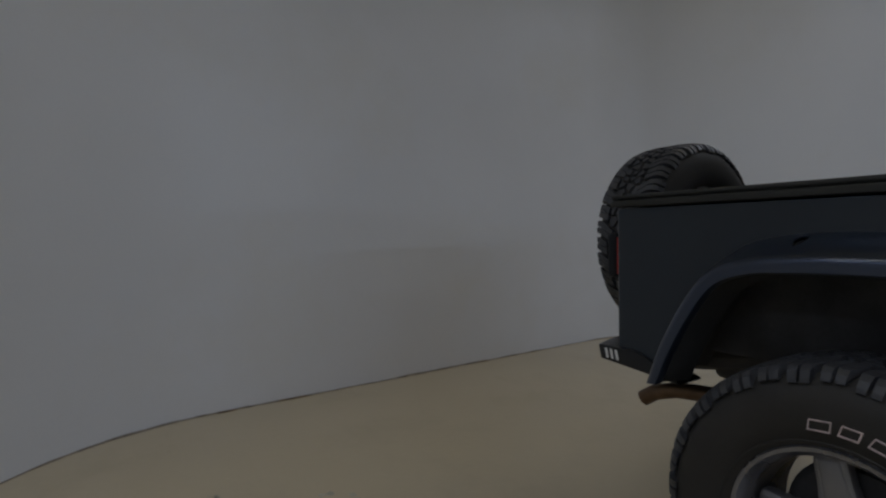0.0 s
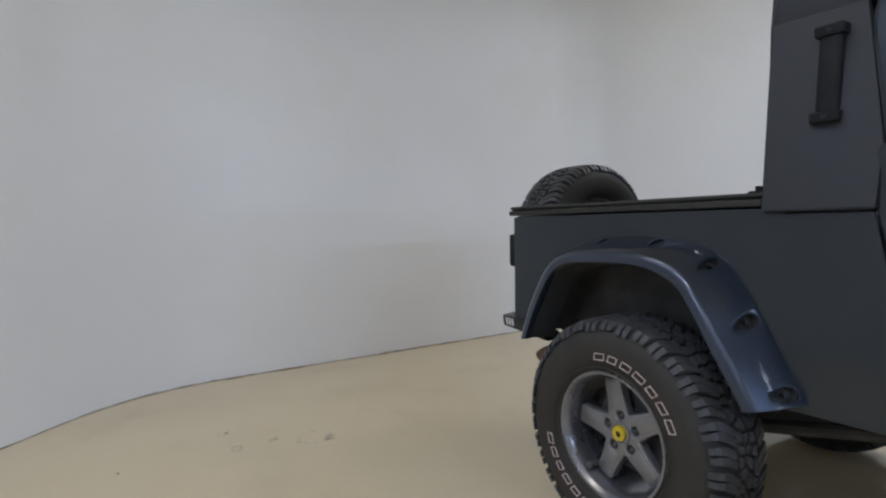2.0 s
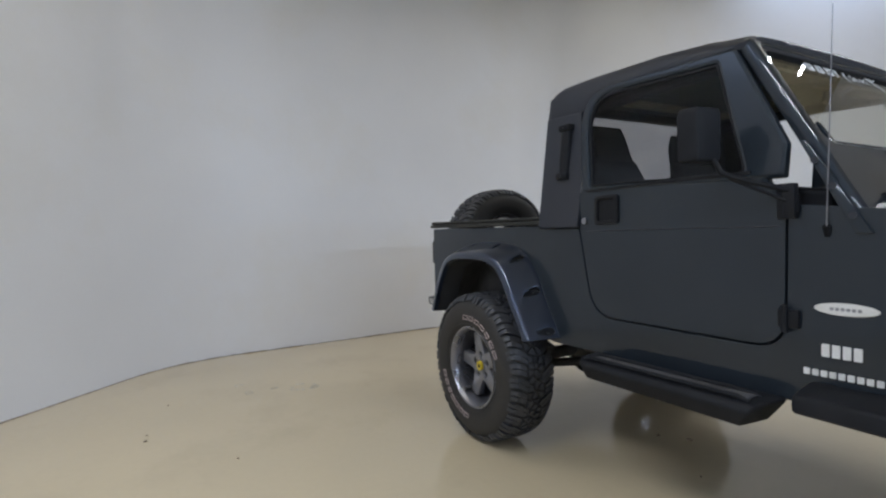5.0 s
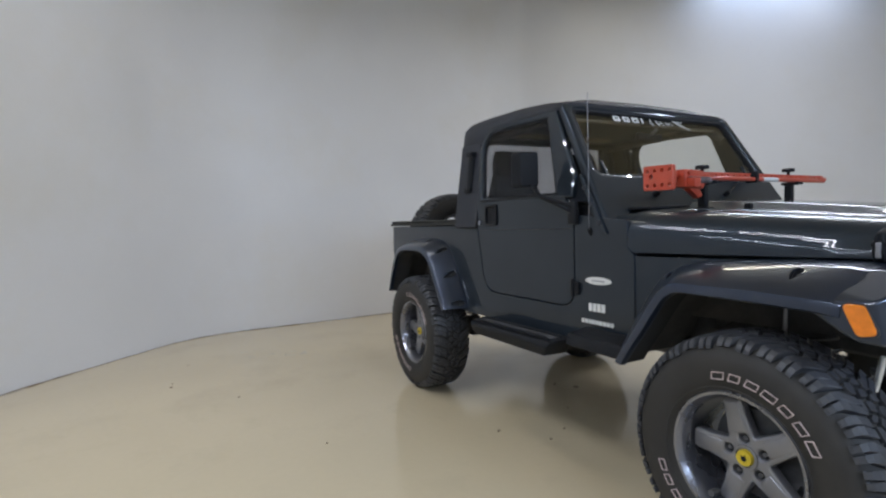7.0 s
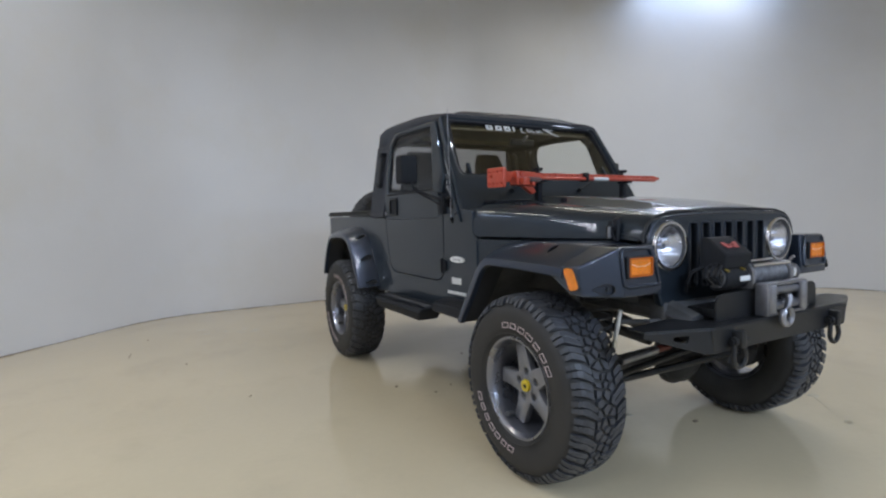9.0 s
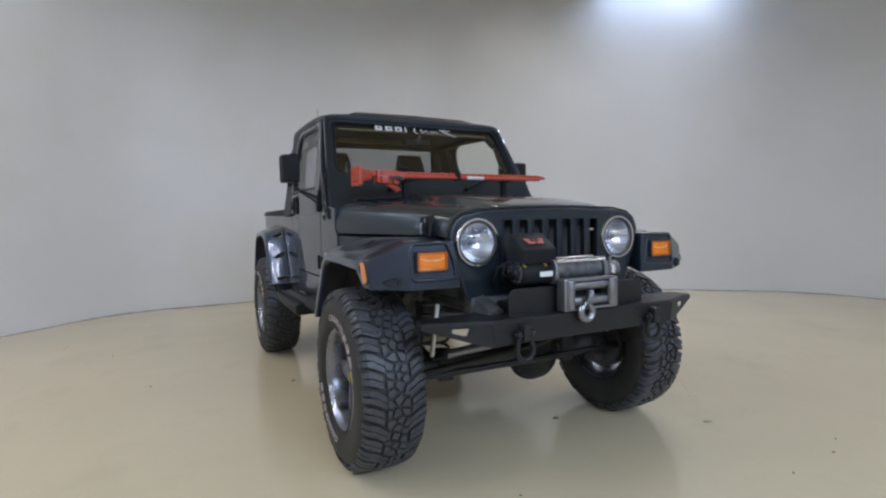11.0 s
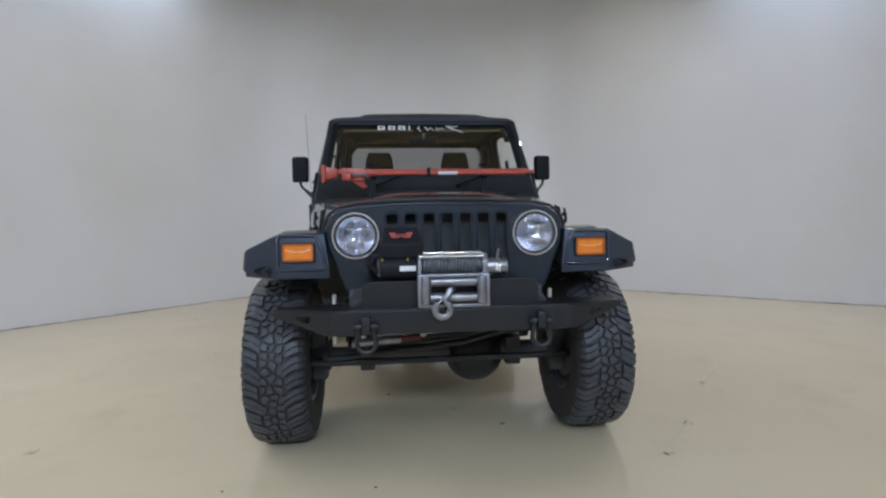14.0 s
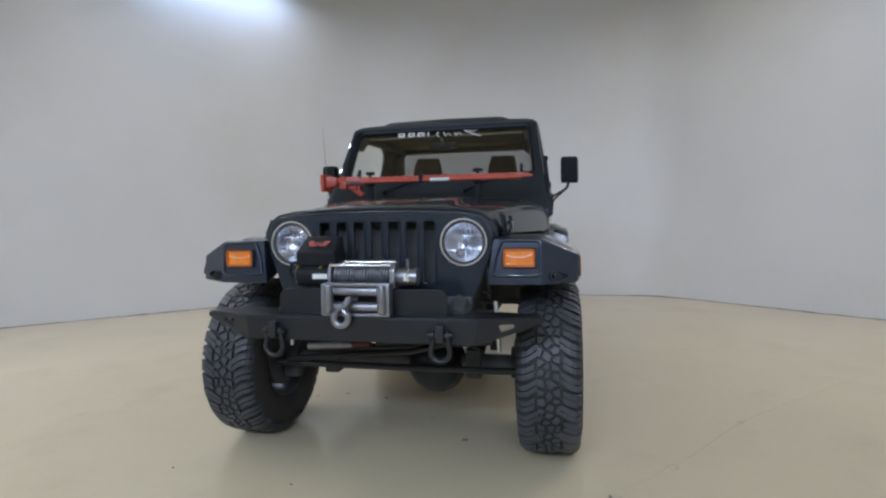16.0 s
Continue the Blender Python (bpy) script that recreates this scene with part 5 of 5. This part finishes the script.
winch = part("winch", rod((1.895, -0.128, 0.928), (1.895, 0.135, 0.928), 0.036, 24), M_DARK, truck, "electric winch with a silver drum frame")
coils = None
for k in range(20):
    y = -0.118 + k * 0.0125
    ring = [(1.895 + 0.043 * math.cos(a), y + 0.0018 * math.sin(a * 2 + k), 0.928 + 0.043 * math.sin(a)) for a in (2 * math.pi * i / 20 for i in range(20))]
    coils = tube(ring, 0.0062, 6, True, coils)
tagged(part("winch_cable", coils, M_CABLE, winch, "grey steel cable wound on the drum"), kind="stuff")
def end_plate(y0, y1):
    pts = [(x, y, z) for y in (y0, y1) for x, z in ((1.850, 0.872), (1.940, 0.872), (1.950, 0.900), (1.948, 0.950), (1.926, 0.982), (1.868, 0.982), (1.845, 0.955))]
    return hull(pts, 0.005, 2)
part("winch_end", end_plate(-0.148, -0.132), M_SILVER, winch)
part("winch_end", end_plate(0.134, 0.158), M_SILVER, winch)
part("winch_gearbox", soften(rod((1.895, 0.158, 0.920), (1.895, 0.250, 0.920), 0.037, 28), 0.006), M_SILVER, winch)
part("winch_motor", soften(rod((1.88, -0.31, 0.925), (1.88, -0.15, 0.925), 0.052, 26), 0.008), M_PLASTIC, winch, "black winch motor")
for y in (0.186, 0.212, 0.240):
    part("gearbox_ring", rod((1.895, y - 0.004, 0.920), (1.895, y + 0.004, 0.920), 0.040, 28), M_CHROME if y == 0.212 else M_SILVER, winch)
part("gearbox_label", block(1.9300, 1.9335, 0.194, 0.206, 0.904, 0.938, 0), M_WHITE, winch)
part("motor_face", revolve([(0.046, 0.0), (0.044, -0.006), (0.030, -0.006), (0.028, -0.002), (0.014, -0.002), (0.012, -0.010), (0.0, -0.010)], "Y", 24), M_DARK, winch).location = (1.88, -0.312, 0.925 + lift(1.88))
for a in (0.6, 2.2, 3.8, 5.4):
    part("motor_bolt", rod((1.88 + 0.037 * math.cos(a), -0.31, 0.925 + 0.037 * math.sin(a)), (1.88 + 0.037 * math.cos(a), -0.322, 0.925 + 0.037 * math.sin(a)), 0.005, 6), M_SILVER, winch)
for k, (x, z) in enumerate(((1.905, 0.985), (1.885, 0.990), (1.862, 0.985))):
    part("motor_cable", tube([(x, -0.300, z), (x + 0.008, -0.338 - 0.012 * k, z - 0.012), (x + 0.004, -0.350 - 0.010 * k, z - 0.050), (x, -0.318, z - 0.085)], 0.0065, 8), M_PLASTIC, winch)
part("motor_label", block(1.934, 1.936, -0.225, -0.155, 0.912, 0.934, 0), M_WHITE, winch)
part("clutch_lever", tube([(1.90, 0.205, 0.952), (1.91, 0.207, 0.985), (1.925, 0.209, 0.995)], 0.007, 8), M_SILVER, winch)
for x, z in ((1.935, 0.972), (1.86, 0.982)):
    part("tie_bar", rod((x, -0.14, z), (x, 0.14, z), 0.0085, 12), M_CHROME, winch)
part("control_box", hull([(1.80, -0.312, 0.970), (1.80, -0.118, 0.970), (1.918, -0.312, 0.968), (1.918, -0.120, 0.968), (1.925, -0.308, 1.030), (1.925, -0.124, 1.030), (1.835, -0.296, 1.100), (1.835, -0.134, 1.100), (1.80, -0.296, 1.100), (1.80, -0.134, 1.100)], 0.008, 3), M_PLASTIC, winch, "black winch control box with a red emblem")
BOXFACE = basis((1.885, -0.216, 1.0645), (0, 1, 0), (-0.789, 0, 0.614))
emblem = [(-0.052, 0.020), (-0.026, 0.020), (-0.020, 0.008), (0.020, 0.008), (0.026, 0.020), (0.052, 0.020), (0.040, -0.016), (0.012, -0.016), (0.0, -0.006), (-0.012, -0.016), (-0.040, -0.016)]
part("emblem", plate([emblem, [(x * 0.52, y * 0.30 + 0.001) for x, y in emblem]], 0.004, 0.001, BOXFACE @ Matrix.Translation((0, 0, 0.001))), M_EMBLEM, winch)
for k in range(4):
    y = -0.29 + k * 0.05
    part("power_cable", tube([(1.86, y, 0.955), (1.845 + 0.01 * (k % 2), y - 0.015, 0.93), (1.86, y + 0.01, 0.90), (1.87, y + 0.03, 0.885)], 0.008, 8), M_PLASTIC, winch)
part("power_cable", tube([(1.83, -0.30, 0.98), (1.79, -0.345, 0.95), (1.78, -0.36, 0.90), (1.76, -0.34, 0.86)], 0.009, 8), M_PLASTIC, winch)
for y in (-0.30, -0.19):
    part("terminal", rod((1.915, y, 0.966), (1.932, y, 0.960), 0.0055, 8), M_BRASS, winch)
fair = None
for y in (-0.141, 0.141):
    fair = block(1.955, 2.010, y - 0.012, y + 0.012, 0.762, 0.898, 0.004, bm=fair)
for z in (0.766, 0.894):
    fair = block(1.955, 2.008, -0.148, 0.148, z - 0.006, z + 0.006, 0.003, bm=fair)
fairlead = part("fairlead", fair, M_SILVER, truck, "silver roller fairlead")
for z in (0.798, 0.866):
    part("roller", soften(rod((1.985, -0.105, z), (1.985, 0.105, z), 0.021, 24), 0.004), M_SILVER, fairlead)
for y in (-0.119, 0.119):
    part("roller", soften(rod((2.005, y, 0.775), (2.005, y, 0.892), 0.021, 24), 0.004), M_SILVER, fairlead)
hook_pts = [(2.025, -0.018, 0.838), (2.03, -0.028, 0.815), (2.032, -0.045, 0.795)] + [(2.034, -0.052 + 0.032 * math.cos(a), 0.755 + 0.032 * math.sin(a)) for a in (radians(60) - radians(290) * k / 14 for k in range(15))]
hook = part("winch_hook", tube(hook_pts, 0.0145, 10), M_SILVER, fairlead, "steel tow hook")
part("hook_latch", tube([(2.03, -0.028, 0.815), (2.036, -0.062, 0.790), (2.036, -0.075, 0.775)], 0.005, 8), M_SILVER, fairlead)
part("cable_end", rod((1.985, 0.0, 0.832), (2.028, -0.018, 0.84), 0.009, 10), M_SILVER, fairlead)

# ---- cab interior ----
def seat_cushion(y):
    return hull([(0.02, y - 0.24, 1.06), (0.02, y + 0.24, 1.06), (-0.42, y - 0.24, 1.00), (-0.42, y + 0.24, 1.00), (0.04, y - 0.22, 0.92), (0.04, y + 0.22, 0.92), (-0.42, y - 0.22, 0.86), (-0.42, y + 0.22, 0.86)], 0.05, 4)
def seat_back(y):
    return hull([(-0.36, y - 0.24, 0.98), (-0.36, y + 0.24, 0.98), (-0.48, y - 0.245, 0.96), (-0.48, y + 0.245, 0.96), (-0.47, y - 0.235, 1.35), (-0.47, y + 0.235, 1.35), (-0.60, y - 0.22, 1.38), (-0.60, y + 0.22, 1.38),
                 (-0.54, y - 0.165, 1.56), (-0.54, y + 0.165, 1.56), (-0.625, y - 0.16, 1.56), (-0.625, y + 0.16, 1.56)], 0.045, 4)
def headrest(y):
    return hull([(-0.53, y - 0.135, 1.52), (-0.53, y + 0.135, 1.52), (-0.635, y - 0.135, 1.52), (-0.635, y + 0.135, 1.52), (-0.575, y - 0.125, 1.66), (-0.575, y + 0.125, 1.66), (-0.66, y - 0.12, 1.66), (-0.66, y + 0.12, 1.66), (-0.59, y - 0.10, 1.735), (-0.59, y + 0.10, 1.735), (-0.655, y - 0.10, 1.735), (-0.655, y + 0.10, 1.735)], 0.042, 5)
def back(bm):
    bmesh.ops.translate(bm, vec=(-0.200, 0, 0.060), verts=bm.verts)
    return bm
for y in (-0.355, 0.355):
    s = part("seat", back(seat_back(y)), M_SEAT, truck, "black fabric bucket seat")
    part("seat_cushion", seat_cushion(y), M_SEAT, s)
    part("headrest", back(headrest(y)), M_SEAT, s)
part("cab_floor", block(-0.80, 0.60, -0.70, 0.70, 0.70, 0.78, 0.01), M_DARK, truck)
part("dashboard", hull([(0.16, -0.68, 1.14), (0.16, 0.68, 1.14), (0.15, -0.68, 1.33), (0.15, 0.68, 1.33), (0.22, -0.68, 1.375), (0.22, 0.68, 1.375), (0.44, -0.70, 1.34), (0.44, 0.70, 1.34), (0.46, -0.70, 1.14), (0.46, 0.70, 1.14)], 0.02, 3), M_PLASTIC, truck)
def steering_wheel():
    m = pose(0.05, 0.36, 1.30, 0, -62, 0)
    ring = [m @ Vector((0.19 * math.cos(a), 0.19 * math.sin(a), 0)) for a in (2 * math.pi * k / 36 for k in range(36))]
    bm = tube(ring, 0.014, 8, True)
    for a in (0.3, math.pi - 0.3, -math.pi / 2):
        rod(m @ Vector((0, 0, -0.01)), m @ Vector((0.185 * math.cos(a), 0.185 * math.sin(a), 0)), 0.013, 8, bm)
    rod(m @ Vector((0, 0, -0.03)), m @ Vector((0, 0, 0.02)), 0.055, 20, bm)
    return bm
part("steering_wheel", steering_wheel(), M_PLASTIC, truck)
def roll_bar():
    bm = tube([(-0.775, -0.67, 0.80), (-0.775, -0.668, 1.45), (-0.775, -0.635, 1.78), (-0.775, -0.56, 1.858), (-0.775, 0.0, 1.862), (-0.775, 0.56, 1.858), (-0.775, 0.635, 1.78), (-0.775, 0.668, 1.45), (-0.775, 0.67, 0.80)], 0.026, 12)
    for s in (-1, 1):
        tube([(-0.775, s * 0.58, 1.84), (-0.2, s * 0.61, 1.856), (0.10, s * 0.63, 1.845), (0.20, s * 0.645, 1.76)], 0.028, 12, bm=bm)
    return bm
part("roll_bar", roll_bar(), M_SEAT, truck, "padded black roll bar")
part("sound_bar", hull([(x, y, z) for y in (-0.42, 0.42) for x, z in ((-0.64, 1.872), (-0.56, 1.871), (-0.625, 1.862), (-0.575, 1.861), (-0.64, 1.884), (-0.55, 1.884))], 0.004, 2), M_TAN, truck)
rear_mirror = part("rear_view_mirror", hull([(0.14, -0.11, 1.735), (0.14, 0.11, 1.735), (0.17, -0.105, 1.74), (0.17, 0.105, 1.74), (0.145, -0.105, 1.79), (0.145, 0.105, 1.79), (0.175, -0.10, 1.785), (0.175, 0.10, 1.785)], 0.012, 3), M_PLASTIC, truck)
part("mirror_stem", rod((0.16, 0, 1.77), (0.215, 0, 1.80), 0.010, 10), M_SILVER, rear_mirror)
sides("sun_visor", lambda: block(0.02, 0.17, -0.60, -0.08, 1.838, 1.852, 0.006, turn=Matrix.Rotation(radians(12), 4, "Y")), M_TAN)

# ---- farm jack across the bonnet ----
jack = tagged(new("farm_jack"), "red steel farm jack mounted across the truck bonnet", "jack")
jack.location = (0.78, 0.0, 1.30 + lift(0.78))
def jpart(name, bm, material, label="", parent=None):
    bmesh.ops.translate(bm, vec=(-0.78, 0.0, -1.30), verts=bm.verts)
    return part(name, bm, material, parent or jack, label, sprung=False)
def jack_bar():
    holes = [circle2(-0.34 + k * 0.045, 1.4635, 0.0045, 10) for k in range(21)]
    return plate([round_corners([(-0.655, 1.450), (0.64, 1.452), (0.64, 1.474), (-0.655, 1.478)], 0.004), *holes], 0.020, 0.002, basis((0.79, 0, 0), (0, 1, 0), (0, 0, 1)))
jpart("bar", jack_bar(), M_RED)
jpart("bar_tip", hull([(0.775, 0.60, 1.442), (0.805, 0.60, 1.442), (0.775, 0.60, 1.476), (0.805, 0.60, 1.476), (0.785, 0.69, 1.448), (0.797, 0.69, 1.448), (0.785, 0.69, 1.462), (0.797, 0.69, 1.462)], 0.003), M_RED)
def jack_foot():
    holes = [circle2(0.725 + 0.04 * i, 1.412 + 0.022 * j, 0.0075, 12) for i in range(4) for j in (0, 3)] + [circle2(0.745, 1.452, 0.010, 14)]
    return plate([round_corners([(0.702, 1.392), (0.862, 1.388), (0.862, 1.500), (0.702, 1.504)], 0.012), *holes], 0.022, 0.004, basis((0, -0.670, 0), (1, 0, 0), (0, 0, 1)))
jpart("foot_plate", jack_foot(), M_RED)
jpart("foot_socket", hull([(0.75, -0.66, 1.41), (0.83, -0.66, 1.41), (0.75, -0.66, 1.492), (0.83, -0.66, 1.492), (0.768, -0.585, 1.425), (0.812, -0.585, 1.425), (0.768, -0.585, 1.480), (0.812, -0.585, 1.480)], 0.008), M_RED)
def climber():
    bm = hull([(0.755, -0.56, 1.405), (0.83, -0.56, 1.405), (0.755, -0.56, 1.485), (0.83, -0.56, 1.485), (0.76, -0.42, 1.395), (0.825, -0.42, 1.395), (0.76, -0.42, 1.480), (0.825, -0.42, 1.480)], 0.008)
    block(0.765, 0.82, -0.44, -0.36, 1.420, 1.468, 0.008, bm=bm)
    block(0.82, 0.870, -0.545, -0.50, 1.40, 1.445, 0.008, bm=bm)
    rod((0.74, -0.53, 1.47), (0.84, -0.53, 1.47), 0.012, 12, bm)
    rod((0.74, -0.45, 1.415), (0.84, -0.45, 1.415), 0.012, 12, bm)
    return hull([(0.77, -0.50, 1.40), (0.81, -0.50, 1.40), (0.775, -0.43, 1.352), (0.805, -0.43, 1.352), (0.775, -0.40, 1.365), (0.805, -0.40, 1.365), (0.77, -0.43, 1.40), (0.81, -0.43, 1.40)], 0.006, bm=bm)
jpart("climber", climber(), M_RED, "red cast lifting mechanism")
jpart("spring", tube([(0.842 + 0.012 * math.cos(a), -0.54 + 0.14 * k / 96, 1.435 + 0.012 * math.sin(a)) for k, a in ((k, 2 * math.pi * k / 8) for k in range(97))], 0.003, 6), M_SILVER)
jpart("handle", tube([(0.812, -0.42, 1.446), (0.815, 0.10, 1.445), (0.815, 0.62, 1.443)], 0.0105, 12), M_RED)
jpart("handle_grip", rod((0.815, 0.05, 1.4452), (0.815, 0.175, 1.4448), 0.0115, 14), M_WHITE)
jpart("strap", block(0.770, 0.830, -0.022, 0.0, 1.428, 1.484, 0.004), M_PLASTIC)
for y in (-0.365, 0.350):
    foot = block(0.735, 0.825, y - 0.03, y + 0.03, 1.290, 1.312, 0.006)
    block(0.762, 0.80, y - 0.016, y + 0.016, 1.305, 1.425, 0.006, bm=foot)
    block(0.75, 0.84, y - 0.024, y + 0.024, 1.420, 1.436, 0.005, bm=foot)
    m = jpart("mount_bracket", foot, M_PLASTIC, "black bonnet mount for the jack")
    knob = rod((0.776, y, 1.43), (0.776, y, 1.500), 0.008, 10)
    soft = soften(rod((0.776, y, 1.492), (0.776, y, 1.510), 0.032, 8), 0.004)
    jpart("clamp_knob", join(knob, soft), M_PLASTIC)

# ---- floor and wall details ----
M_JOINT = mat("dirty_joint", (0.26, 0.22, 0.17), 0.9, var=0.5, scale=14)
M_CHIP = mat("floor_debris", (0.22, 0.165, 0.11), 0.9, var=0.4, scale=30)
M_SCUFF = mat("worn_epoxy", (0.525, 0.475, 0.36), 0.22, var=0.15, scale=18)
def wall_joint():
    rnd = random.Random(4)
    bm = bmesh.new()
    n = len(PLAN)
    cen = Vector((1.5, 0))
    line = []
    for i in range(n):
        a, b = Vector(PLAN[i]), Vector(PLAN[(i + 1) % n])
        steps = max(1, int((b - a).length / 0.09))
        line += [a + (b - a) * (k / steps) for k in range(steps)]
    rows = []
    for p in line:
        inward = (cen - p).normalized()
        w = 0.006 + 0.014 * noise.noise(Vector((p.x * 1.7, p.y * 1.7, 0))) ** 2 * 3 + rnd.random() * 0.006
        h = 0.004 + rnd.random() * 0.007 + 0.008 * max(0, noise.noise(Vector((p.x * 2.3, p.y * 2.3, 5))))
        a = p - inward * 0.004
        b = p + inward * w
        rows.append([bm.verts.new((a.x, a.y, h)), bm.verts.new((a.x + inward.x * 0.007, a.y + inward.y * 0.007, h * 0.8)), bm.verts.new((b.x, b.y, 0.003)), bm.verts.new((b.x + inward.x * 0.003, b.y + inward.y * 0.003, -0.002))])
    for i in range(len(rows)):
        A, B = rows[i], rows[(i + 1) % len(rows)]
        for k in range(3):
            bm.faces.new((A[k], A[k + 1], B[k + 1], B[k]))
    bmesh.ops.recalc_face_normals(bm, faces=bm.faces)
    return bm
tagged(mesh_object("baseboard", wall_joint(), M_JOINT), "thin dirty joint where the wall meets the floor", "joint", kind="structure")

def flake(name, x, y, size, material, label, category, group, thick=0.003, stretch=1.0, seed=0):
    rnd = random.Random(seed)
    n = 9
    line = []
    for k in range(n):
        a = 2 * math.pi * k / n
        r = size * (0.6 + 0.5 * rnd.random())
        line.append((r * math.cos(a) * stretch, r * math.sin(a)))
    m = pose(x, y, thick / 2 + 0.0004, 0, 0, rnd.random() * 180)
    bm = plate([line], thick, thick * 0.3, Matrix())
    for v in bm.verts:
        v.co.z += 0.25 * size * (noise.noise(v.co * 40) + 0.6) if thick > 0.002 and v.co.z > 0 else 0
    ob = mesh_object(name, bm, material)
    ob.matrix_world = m
    return tagged(ob, label, category, group)
SPOTS = [(-0.23, -0.89, 0.020), (0.03, -0.70, 0.016), (-0.05, -0.53, 0.014), (-1.82, -2.20, 0.014), (-2.51, -2.64, 0.013), (-0.62, -1.85, 0.010), (-0.31, -0.27, 0.012), (0.73, -0.30, 0.022),
         (1.33, 0.34, 0.030), (2.28, 1.43, 0.010), (2.36, 1.25, 0.011), (2.39, 0.86, 0.009), (-0.76, -0.01, 0.022), (-0.62, 0.08, 0.034), (-2.40, -2.65, 0.020), (-3.09, -2.50, 0.012), (1.95, -0.35, 0.012), (1.90, -1.01, 0.010), (0.77, -0.78, 0.014)]
for i, (x, y, s) in enumerate(SPOTS):
    flake("debris_flake", x, y, s * 0.48, M_CHIP, "small dark brown dry flake lying on the floor", "debris", "flakes on the floor", 0.004, 1.5, i)
def scuff_patch():
    """Worn patches on the coating, with the rim of an old ring stain."""
    bm = None
    rnd = random.Random(9)
    for x, y, s in ((-3.0, -1.53, 0.10), (-3.08, -1.93, 0.035), (-3.35, -1.97, 0.03), (-3.10, -1.73, 0.025), (-2.94, -1.44, 0.03), (1.34, -2.13, 0.030), (1.46, 1.37, 0.025), (1.80, 1.07, 0.022), (0.80, 1.87, 0.022), (0.68, -0.60, 0.014), (1.05, 0.10, 0.014)):
        for k in range(14):
            a, r = rnd.random() * 6.28, s * (0.75 + 0.35 * rnd.random())
            px, py, q = x + r * math.cos(a), y + r * math.sin(a), 0.006 + 0.016 * rnd.random() * (s / 0.08)
            line = [(px + q * (0.6 + 0.6 * rnd.random()) * math.cos(b), py + q * (0.5 + 0.6 * rnd.random()) * math.sin(b)) for b in (2 * math.pi * j / 7 for j in range(7))]
            bm = plate([line], 0.0010, 0, Matrix.Translation((0, 0, 0.0004)), bm)
    return bm
tagged(mesh_object("floor_scuffs", scuff_patch(), M_SCUFF), "worn scuff marks in the cream floor coating", "floor marks", kind="stuff")
def crack_line():
    bm = None
    pts = [(1.72, 1.10), (1.60, 1.24), (1.45, 1.36), (1.30, 1.50), (1.05, 1.68), (0.80, 1.87), (0.55, 2.12), (0.30, 2.38), (0.07, 2.62), (-0.4, 3.1)]
    for (x0, y0), (x1, y1) in zip(pts, pts[1:]):
        d = Vector((x1 - x0, y1 - y0)).normalized()
        n = Vector((-d.y, d.x)) * 0.0011
        line = [(x0 + n.x, y0 + n.y), (x1 + n.x * 0.4, y1 + n.y * 0.4), (x1 - n.x, y1 - n.y), (x0 - n.x * 0.5, y0 - n.y * 0.5)]
        bm = plate([line], 0.0010, 0, Matrix.Translation((0, 0, 0.0004)), bm)
    return bm
tagged(mesh_object("floor_crack", crack_line(), M_SCUFF), "hairline crack running across the floor coating", "floor marks", kind="stuff")
for x, y, yaw, l in ((-4.565, -1.22, 91, 0.10), (-4.550, -1.68, 91, 0.06), (-4.605, 0.54, 91, 0.04), (-3.27, 3.95, 48.5, 0.05), (-2.05, -4.72, -43, 0.05), (-3.14, -3.69, -43, 0.06)):
    bm = block(-l, l, -0.009, 0.009, 0, 0.009, 0.004)
    ob = mesh_object("joint_chip", bm, M_CHIP)
    ob.matrix_world = pose(x, y, 0.0003, 0, 0, yaw)
    tagged(ob, "dark crumbled chip in the joint at the wall's foot", "debris", "chips along the wall")
